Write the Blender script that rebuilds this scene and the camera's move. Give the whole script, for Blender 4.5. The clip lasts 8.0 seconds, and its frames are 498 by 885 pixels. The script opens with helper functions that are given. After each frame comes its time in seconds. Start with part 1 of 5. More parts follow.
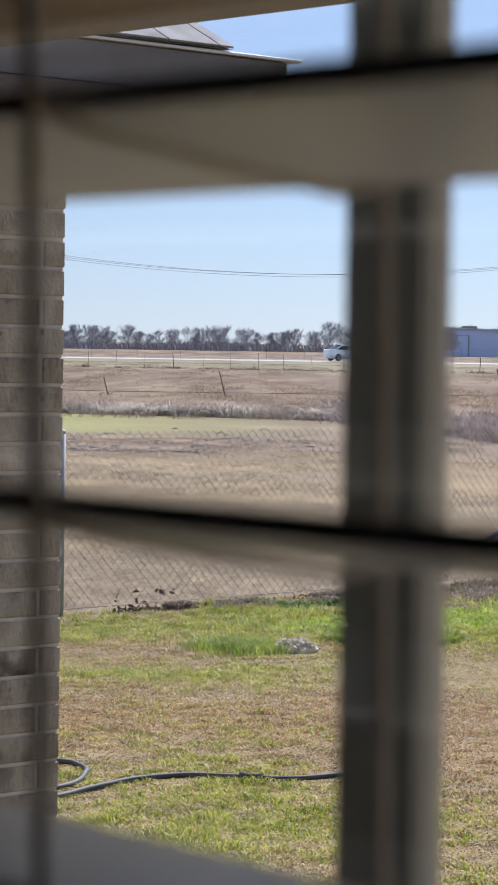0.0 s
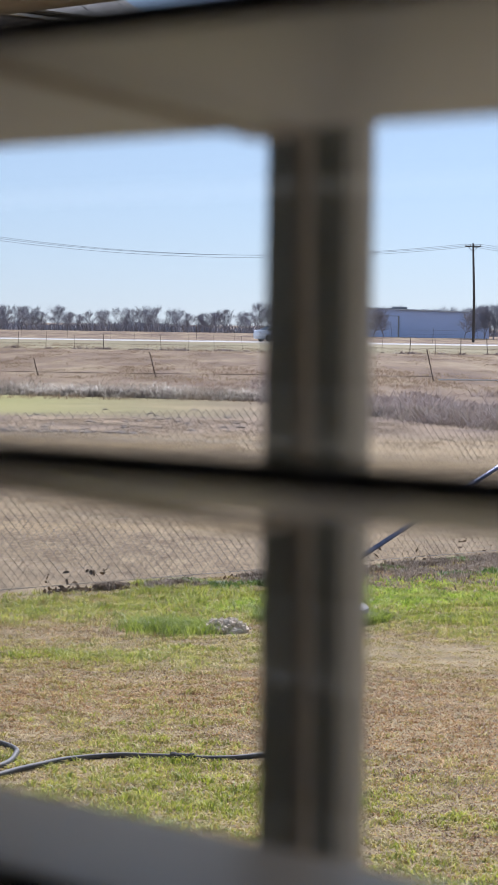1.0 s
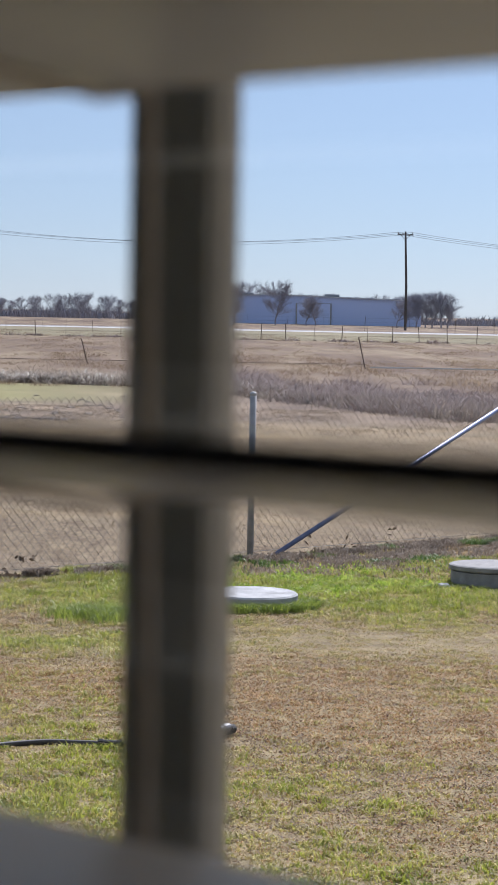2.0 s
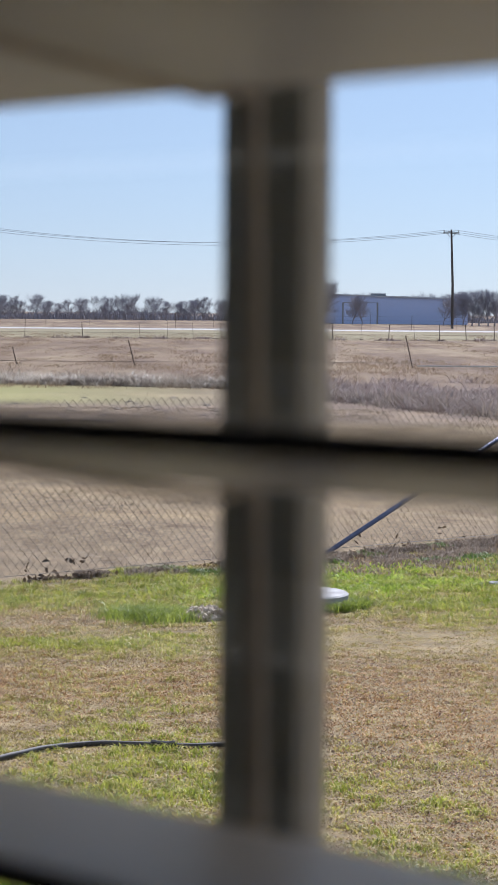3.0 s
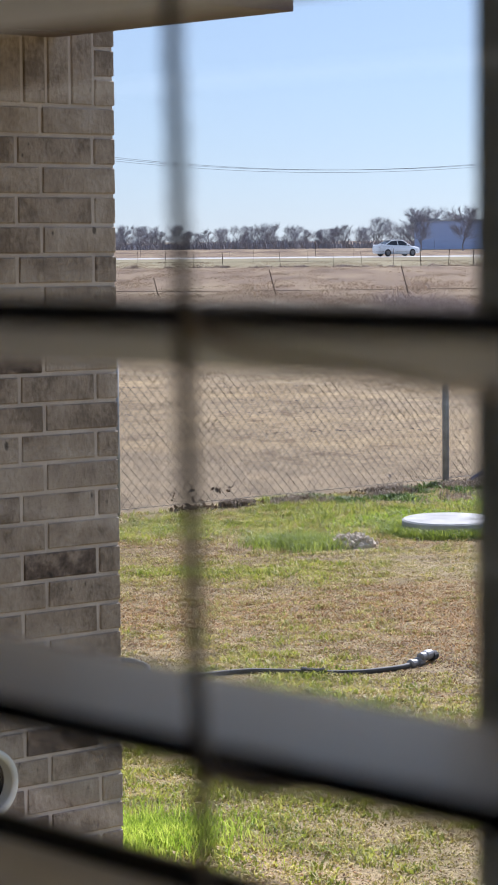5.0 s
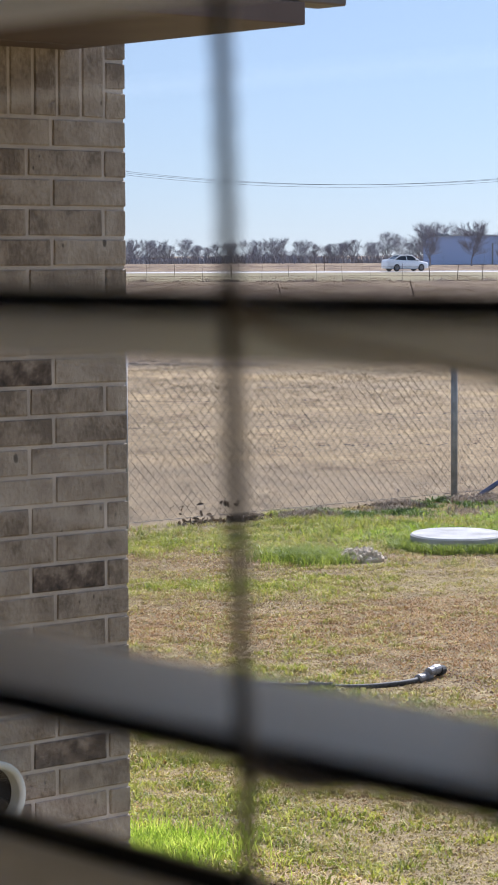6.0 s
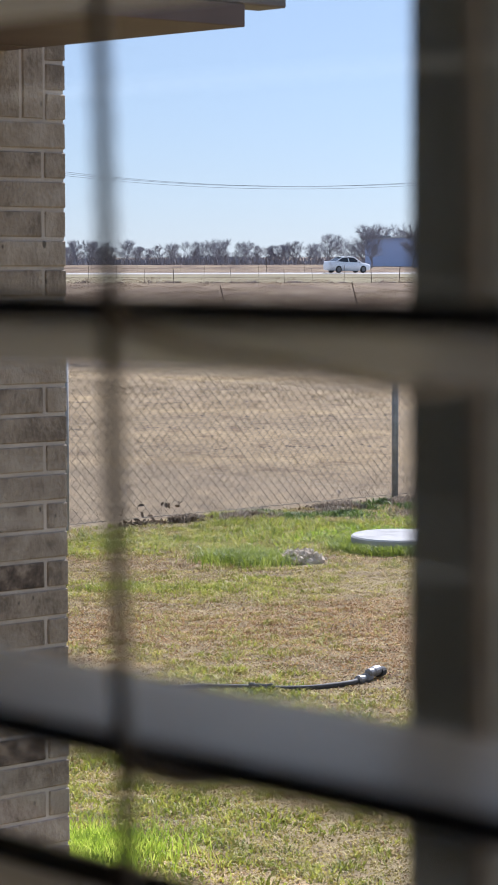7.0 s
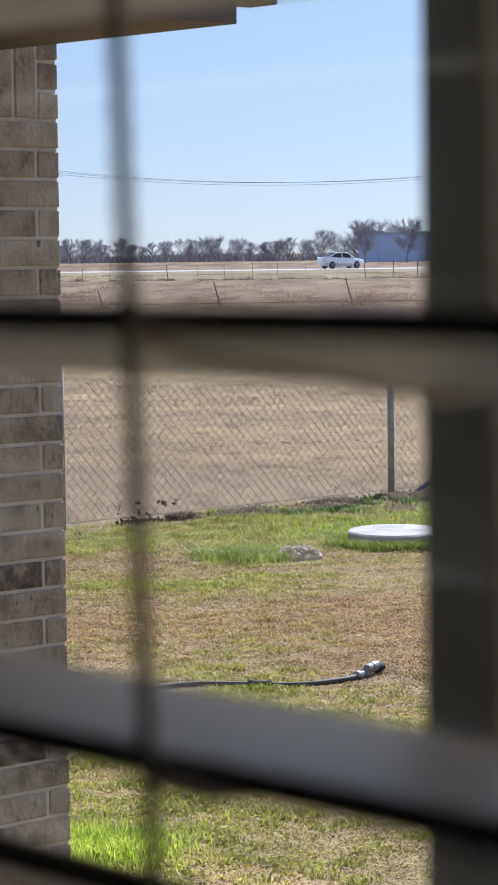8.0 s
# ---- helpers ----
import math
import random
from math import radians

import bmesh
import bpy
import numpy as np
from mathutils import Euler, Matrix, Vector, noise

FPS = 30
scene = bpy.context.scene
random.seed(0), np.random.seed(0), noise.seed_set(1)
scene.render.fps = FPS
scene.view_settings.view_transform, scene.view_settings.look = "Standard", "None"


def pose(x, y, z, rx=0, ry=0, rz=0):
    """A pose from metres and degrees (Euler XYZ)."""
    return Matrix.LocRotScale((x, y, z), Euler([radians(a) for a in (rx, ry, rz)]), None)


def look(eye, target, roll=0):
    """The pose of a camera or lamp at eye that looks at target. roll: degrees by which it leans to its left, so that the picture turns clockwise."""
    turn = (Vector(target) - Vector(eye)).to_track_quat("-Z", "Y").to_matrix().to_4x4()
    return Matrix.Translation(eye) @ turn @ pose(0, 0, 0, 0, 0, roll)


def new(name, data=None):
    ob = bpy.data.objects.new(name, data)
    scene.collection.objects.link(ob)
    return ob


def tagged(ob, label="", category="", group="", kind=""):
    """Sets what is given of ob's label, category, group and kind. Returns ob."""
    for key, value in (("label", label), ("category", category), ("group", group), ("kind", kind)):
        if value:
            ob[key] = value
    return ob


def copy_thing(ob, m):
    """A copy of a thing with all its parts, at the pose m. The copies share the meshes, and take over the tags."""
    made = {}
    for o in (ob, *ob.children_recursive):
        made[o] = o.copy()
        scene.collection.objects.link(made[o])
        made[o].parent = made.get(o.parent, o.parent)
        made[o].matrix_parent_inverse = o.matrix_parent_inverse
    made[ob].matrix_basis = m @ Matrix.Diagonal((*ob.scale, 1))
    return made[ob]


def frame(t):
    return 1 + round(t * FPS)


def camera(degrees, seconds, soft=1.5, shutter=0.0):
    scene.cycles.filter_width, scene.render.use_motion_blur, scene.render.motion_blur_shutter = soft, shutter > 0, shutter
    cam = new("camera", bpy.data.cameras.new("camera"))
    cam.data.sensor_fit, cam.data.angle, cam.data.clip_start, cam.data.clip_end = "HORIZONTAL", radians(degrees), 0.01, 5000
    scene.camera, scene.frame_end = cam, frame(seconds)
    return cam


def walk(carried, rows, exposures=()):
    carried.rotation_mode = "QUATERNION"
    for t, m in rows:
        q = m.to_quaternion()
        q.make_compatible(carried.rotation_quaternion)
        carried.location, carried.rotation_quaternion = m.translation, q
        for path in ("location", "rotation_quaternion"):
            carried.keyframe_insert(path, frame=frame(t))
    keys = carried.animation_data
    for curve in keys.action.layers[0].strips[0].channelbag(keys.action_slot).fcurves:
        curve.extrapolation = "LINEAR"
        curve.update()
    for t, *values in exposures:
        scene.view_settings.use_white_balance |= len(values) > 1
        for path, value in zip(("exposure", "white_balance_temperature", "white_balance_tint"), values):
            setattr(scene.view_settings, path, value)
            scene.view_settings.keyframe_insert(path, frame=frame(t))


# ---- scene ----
def view(x, y, z, yaw, down, roll):
    return pose(x, y, z, 90 - down, 0, yaw) @ pose(0, 0, 0, 0, 0, roll)


cam = camera(11.288, 8.0, soft=1.2)
cam.data.dof.use_dof = True
cam.data.dof.focus_distance = 24.0
cam.data.dof.aperture_fstop = 62.0
walk(cam, [
    (0.0, view(0.2791, -0.1691, 1.7511, 47.365, 2.258, 0.893)),
    (0.5, view(0.2804, -0.1681, 1.7496, 46.816, 2.455, 0.796)),
    (1.0, view(0.2752, -0.1632, 1.7471, 45.778, 2.670, 0.849)),
    (1.5, view(0.2746, -0.1523, 1.7469, 44.497, 2.878, 1.151)),
    (1.7, view(0.2739, -0.1468, 1.7455, 44.206, 2.954, 1.176)),
    (2.8, view(0.2747, -0.1542, 1.7450, 44.686, 2.809, 0.895)),
    (3.0, view(0.2726, -0.1560, 1.7446, 45.310, 2.946, 0.521)),
    (3.5, view(0.2679, -0.1635, 1.7401, 45.712, 4.161, -0.011)),
    (4.0, view(0.2600, -0.1616, 1.7389, 46.241, 4.647, -0.098)),
    (4.5, view(0.2533, -0.1611, 1.7391, 47.648, 4.764, -0.603)),
    (5.0, view(0.2548, -0.1620, 1.7407, 48.547, 4.572, -0.500)),
    (5.2, view(0.2511, -0.1603, 1.7397, 48.685, 4.486, -0.286)),
    (6.3, view(0.2478, -0.1626, 1.7379, 48.701, 4.189, -0.247)),
    (6.5, view(0.2473, -0.1633, 1.7393, 48.484, 4.193, -0.121)),
    (7.0, view(0.2563, -0.1601, 1.7385, 47.404, 4.219, -0.087)),
    (7.5, view(0.2557, -0.1601, 1.7387, 46.852, 4.111, -0.135)),
    (8.0, view(0.2534, -0.1610, 1.7397, 47.302, 4.297, -0.716)),
], [(0.0, 1.27, 5850, 24), (1.0, 1.26, 5850, 24), (1.5, 1.06, 5850, 24), (3.0, 1.19, 5850, 24), (3.5, 1.22, 5850, 24), (5.0, 1.32, 5850, 24), (6.5, 1.31, 5850, 24), (8.0, 1.29, 5850, 24)])

# ---- light ----
SUN_AZ, SUN_EL = radians(-26), radians(42)
world = bpy.data.worlds.new("sky")
scene.world = world
world.use_nodes = True
wn = world.node_tree
sky = wn.nodes.new("ShaderNodeTexSky")
sky.sky_type = "NISHITA"
sky.sun_disc = False
sky.sun_elevation, sky.sun_rotation = SUN_EL, SUN_AZ
sky.air_density, sky.dust_density, sky.ozone_density = 0.8, 0.0, 3.0
wn.nodes["Background"].inputs["Strength"].default_value = 0.045
haze = wn.nodes.new("ShaderNodeMix")   # thin bright haze over the whole sky
haze.data_type = "RGBA"
haze.inputs[0].default_value = 0.5
haze.inputs[7].default_value = (6.95, 8.7, 10.3, 1)
wn.links.new(sky.outputs[0], haze.inputs[6])
wn.links.new(haze.outputs[2], wn.nodes["Background"].inputs["Color"])
sun = new("sun", bpy.data.lights.new("sun", "SUN"))
sun.data.energy, sun.data.angle, sun.data.color = 4.5, radians(0.53), (1.0, 0.965, 0.91)
sun_way = Vector((math.sin(SUN_AZ) * math.cos(SUN_EL), math.cos(SUN_AZ) * math.cos(SUN_EL), math.sin(SUN_EL)))
sun.matrix_world = look(sun_way * 50, (0, 0, 0))


# ---- materials ----
def surface(name, colours, scale=20.0, fine=150.0, rough=0.8, bump=0.2, metal=0.0, vary=0.0, stretch=(1, 1, 1),
            island=False, spread=0.0, through_light=0.0, mottle=0.35, pits=0.0):
    """Procedural surface: a ramp over coarse noise, broken by fine noise, with bump. vary: by object; island: by piece."""
    m = bpy.data.materials.new(name)
    m.use_nodes = True
    n, l = m.node_tree.nodes, m.node_tree.links
    b = n["Principled BSDF"]
    b.inputs["Metallic"].default_value = metal
    co = n.new("ShaderNodeTexCoord")
    mp = n.new("ShaderNodeMapping")
    mp.inputs["Scale"].default_value = stretch
    origin = co.outputs["Object"]
    if vary:
        # every piece takes its own stretch of the pattern
        own = n.new("ShaderNodeVectorMath")
        own.operation = "MULTIPLY_ADD"
        l.new(n.new("ShaderNodeObjectInfo").outputs["Random"], own.inputs[0])
        own.inputs[1].default_value = (37.0, 71.0, 53.0)
        l.new(origin, own.inputs[2])
        origin = own.outputs[0]
    l.new(origin, mp.inputs[0])
    a = n.new("ShaderNodeTexNoise")
    a.inputs["Scale"].default_value, a.inputs["Detail"].default_value = scale, 5
    f = n.new("ShaderNodeTexNoise")
    f.inputs["Scale"].default_value, f.inputs["Detail"].default_value = fine, 4
    l.new(mp.outputs[0], a.inputs["Vector"])
    l.new(mp.outputs[0], f.inputs["Vector"])
    mix = n.new("ShaderNodeMath")
    mix.operation = "MULTIPLY_ADD"
    l.new(f.outputs["Fac"], mix.inputs[0])
    mix.inputs[1].default_value = mottle
    l.new(a.outputs["Fac"], mix.inputs[2])
    sub = n.new("ShaderNodeMath")
    sub.operation = "SUBTRACT"
    l.new(mix.outputs[0], sub.inputs[0])
    sub.inputs[1].default_value = mottle / 2
    val = sub.outputs[0]
    if vary or island:
        if island:
            src = n.new("ShaderNodeNewGeometry").outputs["Random Per Island"]
        else:
            src = n.new("ShaderNodeObjectInfo").outputs["Random"]
        ma = n.new("ShaderNodeMath")
        ma.operation = "MULTIPLY_ADD"
        l.new(src, ma.inputs[0])
        amount = vary or spread
        ma.inputs[1].default_value = amount
        s2 = n.new("ShaderNodeMath")
        s2.operation = "SUBTRACT"
        l.new(val, s2.inputs[0])
        s2.inputs[1].default_value = amount / 2
        l.new(s2.outputs[0], ma.inputs[2])
        val = ma.outputs[0]
    ramp = n.new("ShaderNodeValToRGB")
    e = ramp.color_ramp.elements
    for i, c in enumerate(colours):
        p = 0.3 + 0.4 * i / max(1, len(colours) - 1)
        el = e[i] if i < 2 else e.new(p)
        el.position, el.color = p, (*c, 1)
    l.new(val, ramp.inputs[0])
    shown = ramp.outputs[0]
    if pits:
        # small dark holes and chips, unevenly sown
        vo = n.new("ShaderNodeTexVoronoi")
        vo.inputs["Scale"].default_value = pits
        wide = n.new("ShaderNodeMapping")
        wide.inputs["Scale"].default_value = (1, 1.5, 0.8)
        l.new(origin, wide.inputs[0])
        l.new(wide.outputs[0], vo.inputs["Vector"])
        sown = n.new("ShaderNodeMath")
        sown.operation = "MULTIPLY_ADD"
        l.new(a.outputs["Fac"], sown.inputs[0])
        sown.inputs[1].default_value = -0.9
        l.new(vo.outputs["Distance"], sown.inputs[2])
        hole = n.new("ShaderNodeMapRange")
        hole.inputs["From Min"].default_value, hole.inputs["From Max"].default_value = -0.43, -0.34
        hole.inputs["To Min"].default_value = 0.3
        l.new(sown.outputs[0], hole.inputs["Value"])
        mult = n.new("ShaderNodeMix")
        mult.data_type, mult.blend_type = "RGBA", "MULTIPLY"
        mult.inputs[0].default_value = 1.0
        l.new(ramp.outputs[0], mult.inputs[6])
        l.new(hole.outputs[0], mult.inputs[7])
        shown = mult.outputs[2]
    l.new(shown, b.inputs["Base Color"])
    rr = n.new("ShaderNodeMath")
    rr.operation = "MULTIPLY_ADD"
    l.new(f.outputs["Fac"], rr.inputs[0])
    rr.inputs[1].default_value = 0.2
    rr.inputs[2].default_value = rough - 0.1
    l.new(rr.outputs[0], b.inputs["Roughness"])
    if bump:
        bp = n.new("ShaderNodeBump")
        bp.inputs["Strength"].default_value = bump
        bp.inputs["Distance"].default_value = 0.6 / fine
        l.new(f.outputs["Fac"], bp.inputs["Height"])
        l.new(bp.outputs[0], b.inputs["Normal"])
    if through_light:
        tr = n.new("ShaderNodeBsdfTranslucent")
        l.new(ramp.outputs[0], tr.inputs["Color"])
        mx = n.new("ShaderNodeMixShader")
        mx.inputs[0].default_value = through_light
        l.new(b.outputs[0], mx.inputs[1])
        l.new(tr.outputs[0], mx.inputs[2])
        l.new(mx.outputs[0], n["Material Output"].inputs["Surface"])
    return m


M = {}
M["slat"] = surface("slat_white", [(0.79, 0.82, 0.895), (0.83, 0.86, 0.92)], 30, 400, 0.42, 0.03, stretch=(0.2, 1, 1))
M["cord"] = surface("cord_fibre", [(0.52, 0.46, 0.40), (0.66, 0.59, 0.51)], 300, 1500, 0.85, 0.3)
M["frame"] = surface("window_vinyl", [(0.74, 0.74, 0.75), (0.80, 0.80, 0.81)], 40, 500, 0.5, 0.05)
# unseen room, coloured very dark so the slat edges stay unlit
M["paint"] = surface("dimmed_room_paint", [(0.075, 0.073, 0.07), (0.105, 0.101, 0.097)], 3, 150, 0.85, 0.1)
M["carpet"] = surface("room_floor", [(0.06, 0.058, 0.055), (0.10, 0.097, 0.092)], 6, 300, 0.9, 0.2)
M["bar_face"] = surface("grille_face_vinyl", [(0.58, 0.58, 0.59), (0.66, 0.66, 0.67)], 40, 500, 0.5, 0.05)
# near black, for the shaded room side of the upper rail
M["rail_shade"] = surface("black_rail_shade", [(0.012, 0.012, 0.013), (0.025, 0.025, 0.026)], 30, 300, 0.75, 0.1)
M["mortar"] = surface("mortar", [(0.48, 0.425, 0.365), (0.66, 0.59, 0.51)], 12, 250, 0.92, 0.4)
M["brick"] = surface("brick_brown", [(0.22, 0.177, 0.136), (0.345, 0.285, 0.222), (0.405, 0.342, 0.27), (0.485, 0.418, 0.338)], 13, 85, 0.92, 0.8, vary=0.22, mottle=0.5, pits=20, stretch=(1, 1, 0.8))
M["dark_brick"] = surface("brick_burnt", [(0.05, 0.04, 0.034), (0.17, 0.13, 0.10), (0.38, 0.31, 0.245)], 22, 120, 0.9, 0.4)
M["soffit"] = surface("soffit_paint", [(0.105, 0.070, 0.056), (0.145, 0.10, 0.08)], 5, 120, 0.6, 0.1)
# paler than the other soffit, to throw more light on the blind
M["porch_bounce"] = surface("porch_bounce_paint", [(0.52, 0.49, 0.46), (0.60, 0.57, 0.54)], 5, 120, 0.6, 0.1)
M["fascia"] = surface("fascia_paint", [(0.13, 0.11, 0.10), (0.17, 0.145, 0.13)], 6, 160, 0.5, 0.1)
M["drip"] = surface("drip_edge_metal", [(0.62, 0.62, 0.62), (0.72, 0.72, 0.72)], 10, 200, 0.4, 0.05)
M["shingle"] = surface("asphalt_shingle", [(0.11, 0.106, 0.10), (0.24, 0.23, 0.215)], 18, 700, 0.95, 0.6, vary=0.25)
M["galv"] = surface("galvanised_steel", [(0.25, 0.25, 0.25), (0.36, 0.36, 0.355)], 20, 300, 0.7, 0.05, metal=0.2)
M["wire"] = surface("galvanised_wire", [(0.10, 0.085, 0.07), (0.17, 0.15, 0.125)], 8, 90, 0.6, 0.0, metal=0.3)
M["concrete"] = surface("concrete", [(0.22, 0.215, 0.20), (0.33, 0.325, 0.31), (0.42, 0.41, 0.39)], 9, 140, 0.9, 0.3)
M["riser"] = surface("weathered_concrete", [(0.17, 0.16, 0.145), (0.28, 0.265, 0.24)], 14, 180, 0.9, 0.3)
M["old_galv"] = surface("dull_galvanised_pipe", [(0.115, 0.14, 0.24), (0.18, 0.205, 0.31)], 20, 300, 0.55, 0.05, metal=0.4)
M["mud"] = surface("dry_mud", [(0.36, 0.29, 0.215), (0.56, 0.47, 0.365)], 30, 250, 0.95, 0.6)


# ---- builders ----
def part(name, bm, material, parent=None, label=""):
    me = bpy.data.meshes.new(name)
    bm.to_mesh(me)
    bm.free()
    me.materials.append(material)
    ob = new(name, me)
    if parent is not None:
        ob.parent = parent
    return tagged(ob, label)


def raw(name, verts, faces, material, parent=None, label=""):
    me = bpy.data.meshes.new(name)
    me.from_pydata(verts, [], faces)
    me.materials.append(material)
    ob = new(name, me)
    if parent is not None:
        ob.parent = parent
    return tagged(ob, label)


def empty(name, x=0, y=0, z=0, label="", category="", group="", kind=""):
    ob = new(name)
    ob.empty_display_size = 0.1
    ob.location = (x, y, z)
    return tagged(ob, label, category, group, kind)


def box(x0, x1, y0, y1, z0, z1, bevel=0.0, bm=None, segments=1):
    bm = bm or bmesh.new()
    r = bmesh.ops.create_cube(bm, size=1, matrix=Matrix.Translation(((x0 + x1) / 2, (y0 + y1) / 2, (z0 + z1) / 2))
                              @ Matrix.Diagonal((x1 - x0, y1 - y0, z1 - z0, 1)))
    if bevel:
        es = list({e for v in r["verts"] for e in v.link_edges})
        bmesh.ops.bevel(bm, geom=es, offset=bevel, segments=segments, profile=0.5, affect="EDGES")
    return bm


def tube(points, radius, sides=8, bm=None, cap=True):
    """A tube along points; radius is a number or one for each point."""
    bm = bm or bmesh.new()
    pts = [Vector(p) for p in points]
    rad = radius if isinstance(radius, (list, tuple)) else [radius] * len(pts)
    rings = []
    up = Vector((0.13, 0.31, 0.94))
    for i, p in enumerate(pts):
        d = (pts[min(i + 1, len(pts) - 1)] - pts[max(i - 1, 0)]).normalized()
        a = d.cross(up)
        if a.length < 0.05:
            a = d.cross(Vector((1, 0, 0)))
        a.normalize()
        c = d.cross(a)
        rings.append([bm.verts.new(p + (a * math.cos(k * math.tau / sides) + c * math.sin(k * math.tau / sides)) * rad[i])
                      for k in range(sides)])
    for r0, r1 in zip(rings, rings[1:]):
        for k in range(sides):
            bm.faces.new((r0[k], r0[(k + 1) % sides], r1[(k + 1) % sides], r1[k]))
    if cap:
        bm.faces.new(rings[0][::-1])
        bm.faces.new(rings[-1])
    return bm


def smooth(ob):
    for p in ob.data.polygons:
        p.use_smooth = True
    return ob


def extrude_profile(profile, x0, x1, steps=1):
    """A (y, z) profile drawn out along x."""
    bm = bmesh.new()
    rings = []
    for i in range(steps + 1):
        x = x0 + (x1 - x0) * i / steps
        rings.append([bm.verts.new((x, y, z)) for y, z in profile])
    k = len(profile)
    for a, b in zip(rings, rings[1:]):
        for i in range(k):
            bm.faces.new((a[i], a[(i + 1) % k], b[(i + 1) % k], b[i]))
    bm.faces.new(rings[0][::-1])
    bm.faces.new(rings[-1])
    bmesh.ops.recalc_face_normals(bm, faces=bm.faces)
    return bm


# ---- ground ----
def terrain(x, y):
    """Height of the ground: level yard, a slight swell under the road."""
    s = -0.72 * x + 0.69 * y
    return 0.45 * min(1, max(0, (s - 285) / 60))


def ground_sheet():
    """Fine where the camera looks, coarse all round, out to the horizon."""
    verts, faces, index = [], [], {}
    radii = [0.0] + [0.5 * 1.16 ** i for i in range(62)]
    angles = [i * 6 for i in range(60)]
    for i, r in enumerate(radii):
        for j, a in enumerate(angles):
            if i == 0 and j:
                continue
            x, y = r * math.cos(radians(a)), r * math.sin(radians(a))
            index[i, j] = len(verts)
            verts.append((x, y, terrain(x, y)))
    n = len(angles)
    for j in range(n):
        faces.append((0, index[1, j], index[1, (j + 1) % n]))
    for i in range(1, len(radii) - 1):
        for j in range(n):
            faces.append((index[i, j], index[i + 1, j], index[i + 1, (j + 1) % n], index[i, (j + 1) % n]))
    return verts, faces


def ground_material():
    m = bpy.data.materials.new("ground_soil_and_grass")
    m.use_nodes = True
    n, l = m.node_tree.nodes, m.node_tree.links
    b = n["Principled BSDF"]
    b.inputs["Roughness"].default_value = 0.95
    b.inputs["Specular IOR Level"].default_value = 0.15
    co = n.new("ShaderNodeTexCoord").outputs["Object"]

    def noise_at(scale, detail, stretch=(1, 1, 1), rough=0.6):
        mp = n.new("ShaderNodeMapping")
        mp.vector_type = "TEXTURE"
        mp.inputs["Scale"].default_value = [1 / q for q in stretch]
        mp.inputs["Rotation"].default_value = (0, 0, radians(46.3))
        l.new(co, mp.inputs[0])
        t = n.new("ShaderNodeTexNoise")
        t.inputs["Scale"].default_value, t.inputs["Detail"].default_value = scale, detail
        t.inputs["Roughness"].default_value = rough
        l.new(mp.outputs[0], t.inputs["Vector"])
        return t.outputs["Fac"]

    def ramp(fac, stops):
        r = n.new("ShaderNodeValToRGB")
        e = r.color_ramp.elements
        for i, (p, c) in enumerate(stops):
            el = e[i] if i < 2 else e.new(p)
            el.position, el.color = p, (*c, 1)
        l.new(fac, r.inputs[0])
        return r.outputs[0]

    def blend(fac, a, c, kind="MIX"):
        x = n.new("ShaderNodeMix")
        x.data_type, x.blend_type = "RGBA", kind
        if isinstance(fac, float):
            x.inputs[0].default_value = fac
        else:
            l.new(fac, x.inputs[0])
        l.new(a, x.inputs[6])
        l.new(c, x.inputs[7])
        return x.outputs[2]

    return m, n, l, b, co, noise_at, ramp, blend


gm, gn, gl, gb, gco, noise_at, gramp, gblend = ground_material()
dry = gramp(noise_at(0.55, 7, (0.45, 0.8, 1), 0.6), [(0.32, (0.18, 0.135, 0.083)), (0.45, (0.245, 0.185, 0.11)), (0.56, (0.29, 0.215, 0.122)), (0.68, (0.365, 0.27, 0.143))])
clods = gramp(noise_at(2.6, 8, (1.2, 0.45, 1), 0.72), [(0.36, (0.55, 0.50, 0.46)), (0.44, (0.86, 0.85, 0.84)), (0.55, (1.0, 0.99, 0.98)), (0.68, (1.12, 1.10, 1.06))])
speck = gramp(noise_at(30, 6, (1.0, 0.16, 1), 0.8), [(0.34, (0.55, 0.52, 0.48)), (0.5, (0.95, 0.94, 0.92)), (0.66, (1.28, 1.25, 1.18))])
field = gblend(1.0, gblend(1.0, dry, clods, "MULTIPLY"), speck, "MULTIPLY")
soil = gramp(noise_at(2.2, 7, (0.7, 1.2, 1), 0.7), [(0.32, (0.175, 0.135, 0.072)), (0.5, (0.255, 0.20, 0.107)), (0.66, (0.335, 0.268, 0.148))])
yard_soil = gblend(1.0, soil, speck, "MULTIPLY")
gmap = gn.new("ShaderNodeMapping")
gmap.vector_type = "TEXTURE"
gmap.inputs["Rotation"].default_value = (0, 0, radians(46.3))
gl.new(gco, gmap.inputs[0])
gout = gn.new("ShaderNodeSeparateXYZ")
gl.new(gmap.outputs[0], gout.inputs[0])


def span(socket, a, b):
    r = gn.new("ShaderNodeMapRange")
    r.inputs["From Min"].default_value, r.inputs["From Max"].default_value = a, b
    gl.new(socket, r.inputs["Value"])
    return r.outputs[0]


# turned brown earth, then the rough land past the ditch
earth = gramp(noise_at(0.6, 8, (0.8, 0.5, 1), 0.72), [(0.36, (0.115, 0.08, 0.06)), (0.5, (0.20, 0.145, 0.10)), (0.64, (0.30, 0.225, 0.15))])
field = gblend(span(gout.outputs[1], 38.5, 41), field, gblend(1.0, earth, speck, "MULTIPLY"))
rough = gramp(noise_at(0.32, 10, (0.9, 0.12, 1), 0.72), [(0.36, (0.095, 0.062, 0.041)), (0.49, (0.158, 0.108, 0.067)), (0.62, (0.235, 0.178, 0.108))])
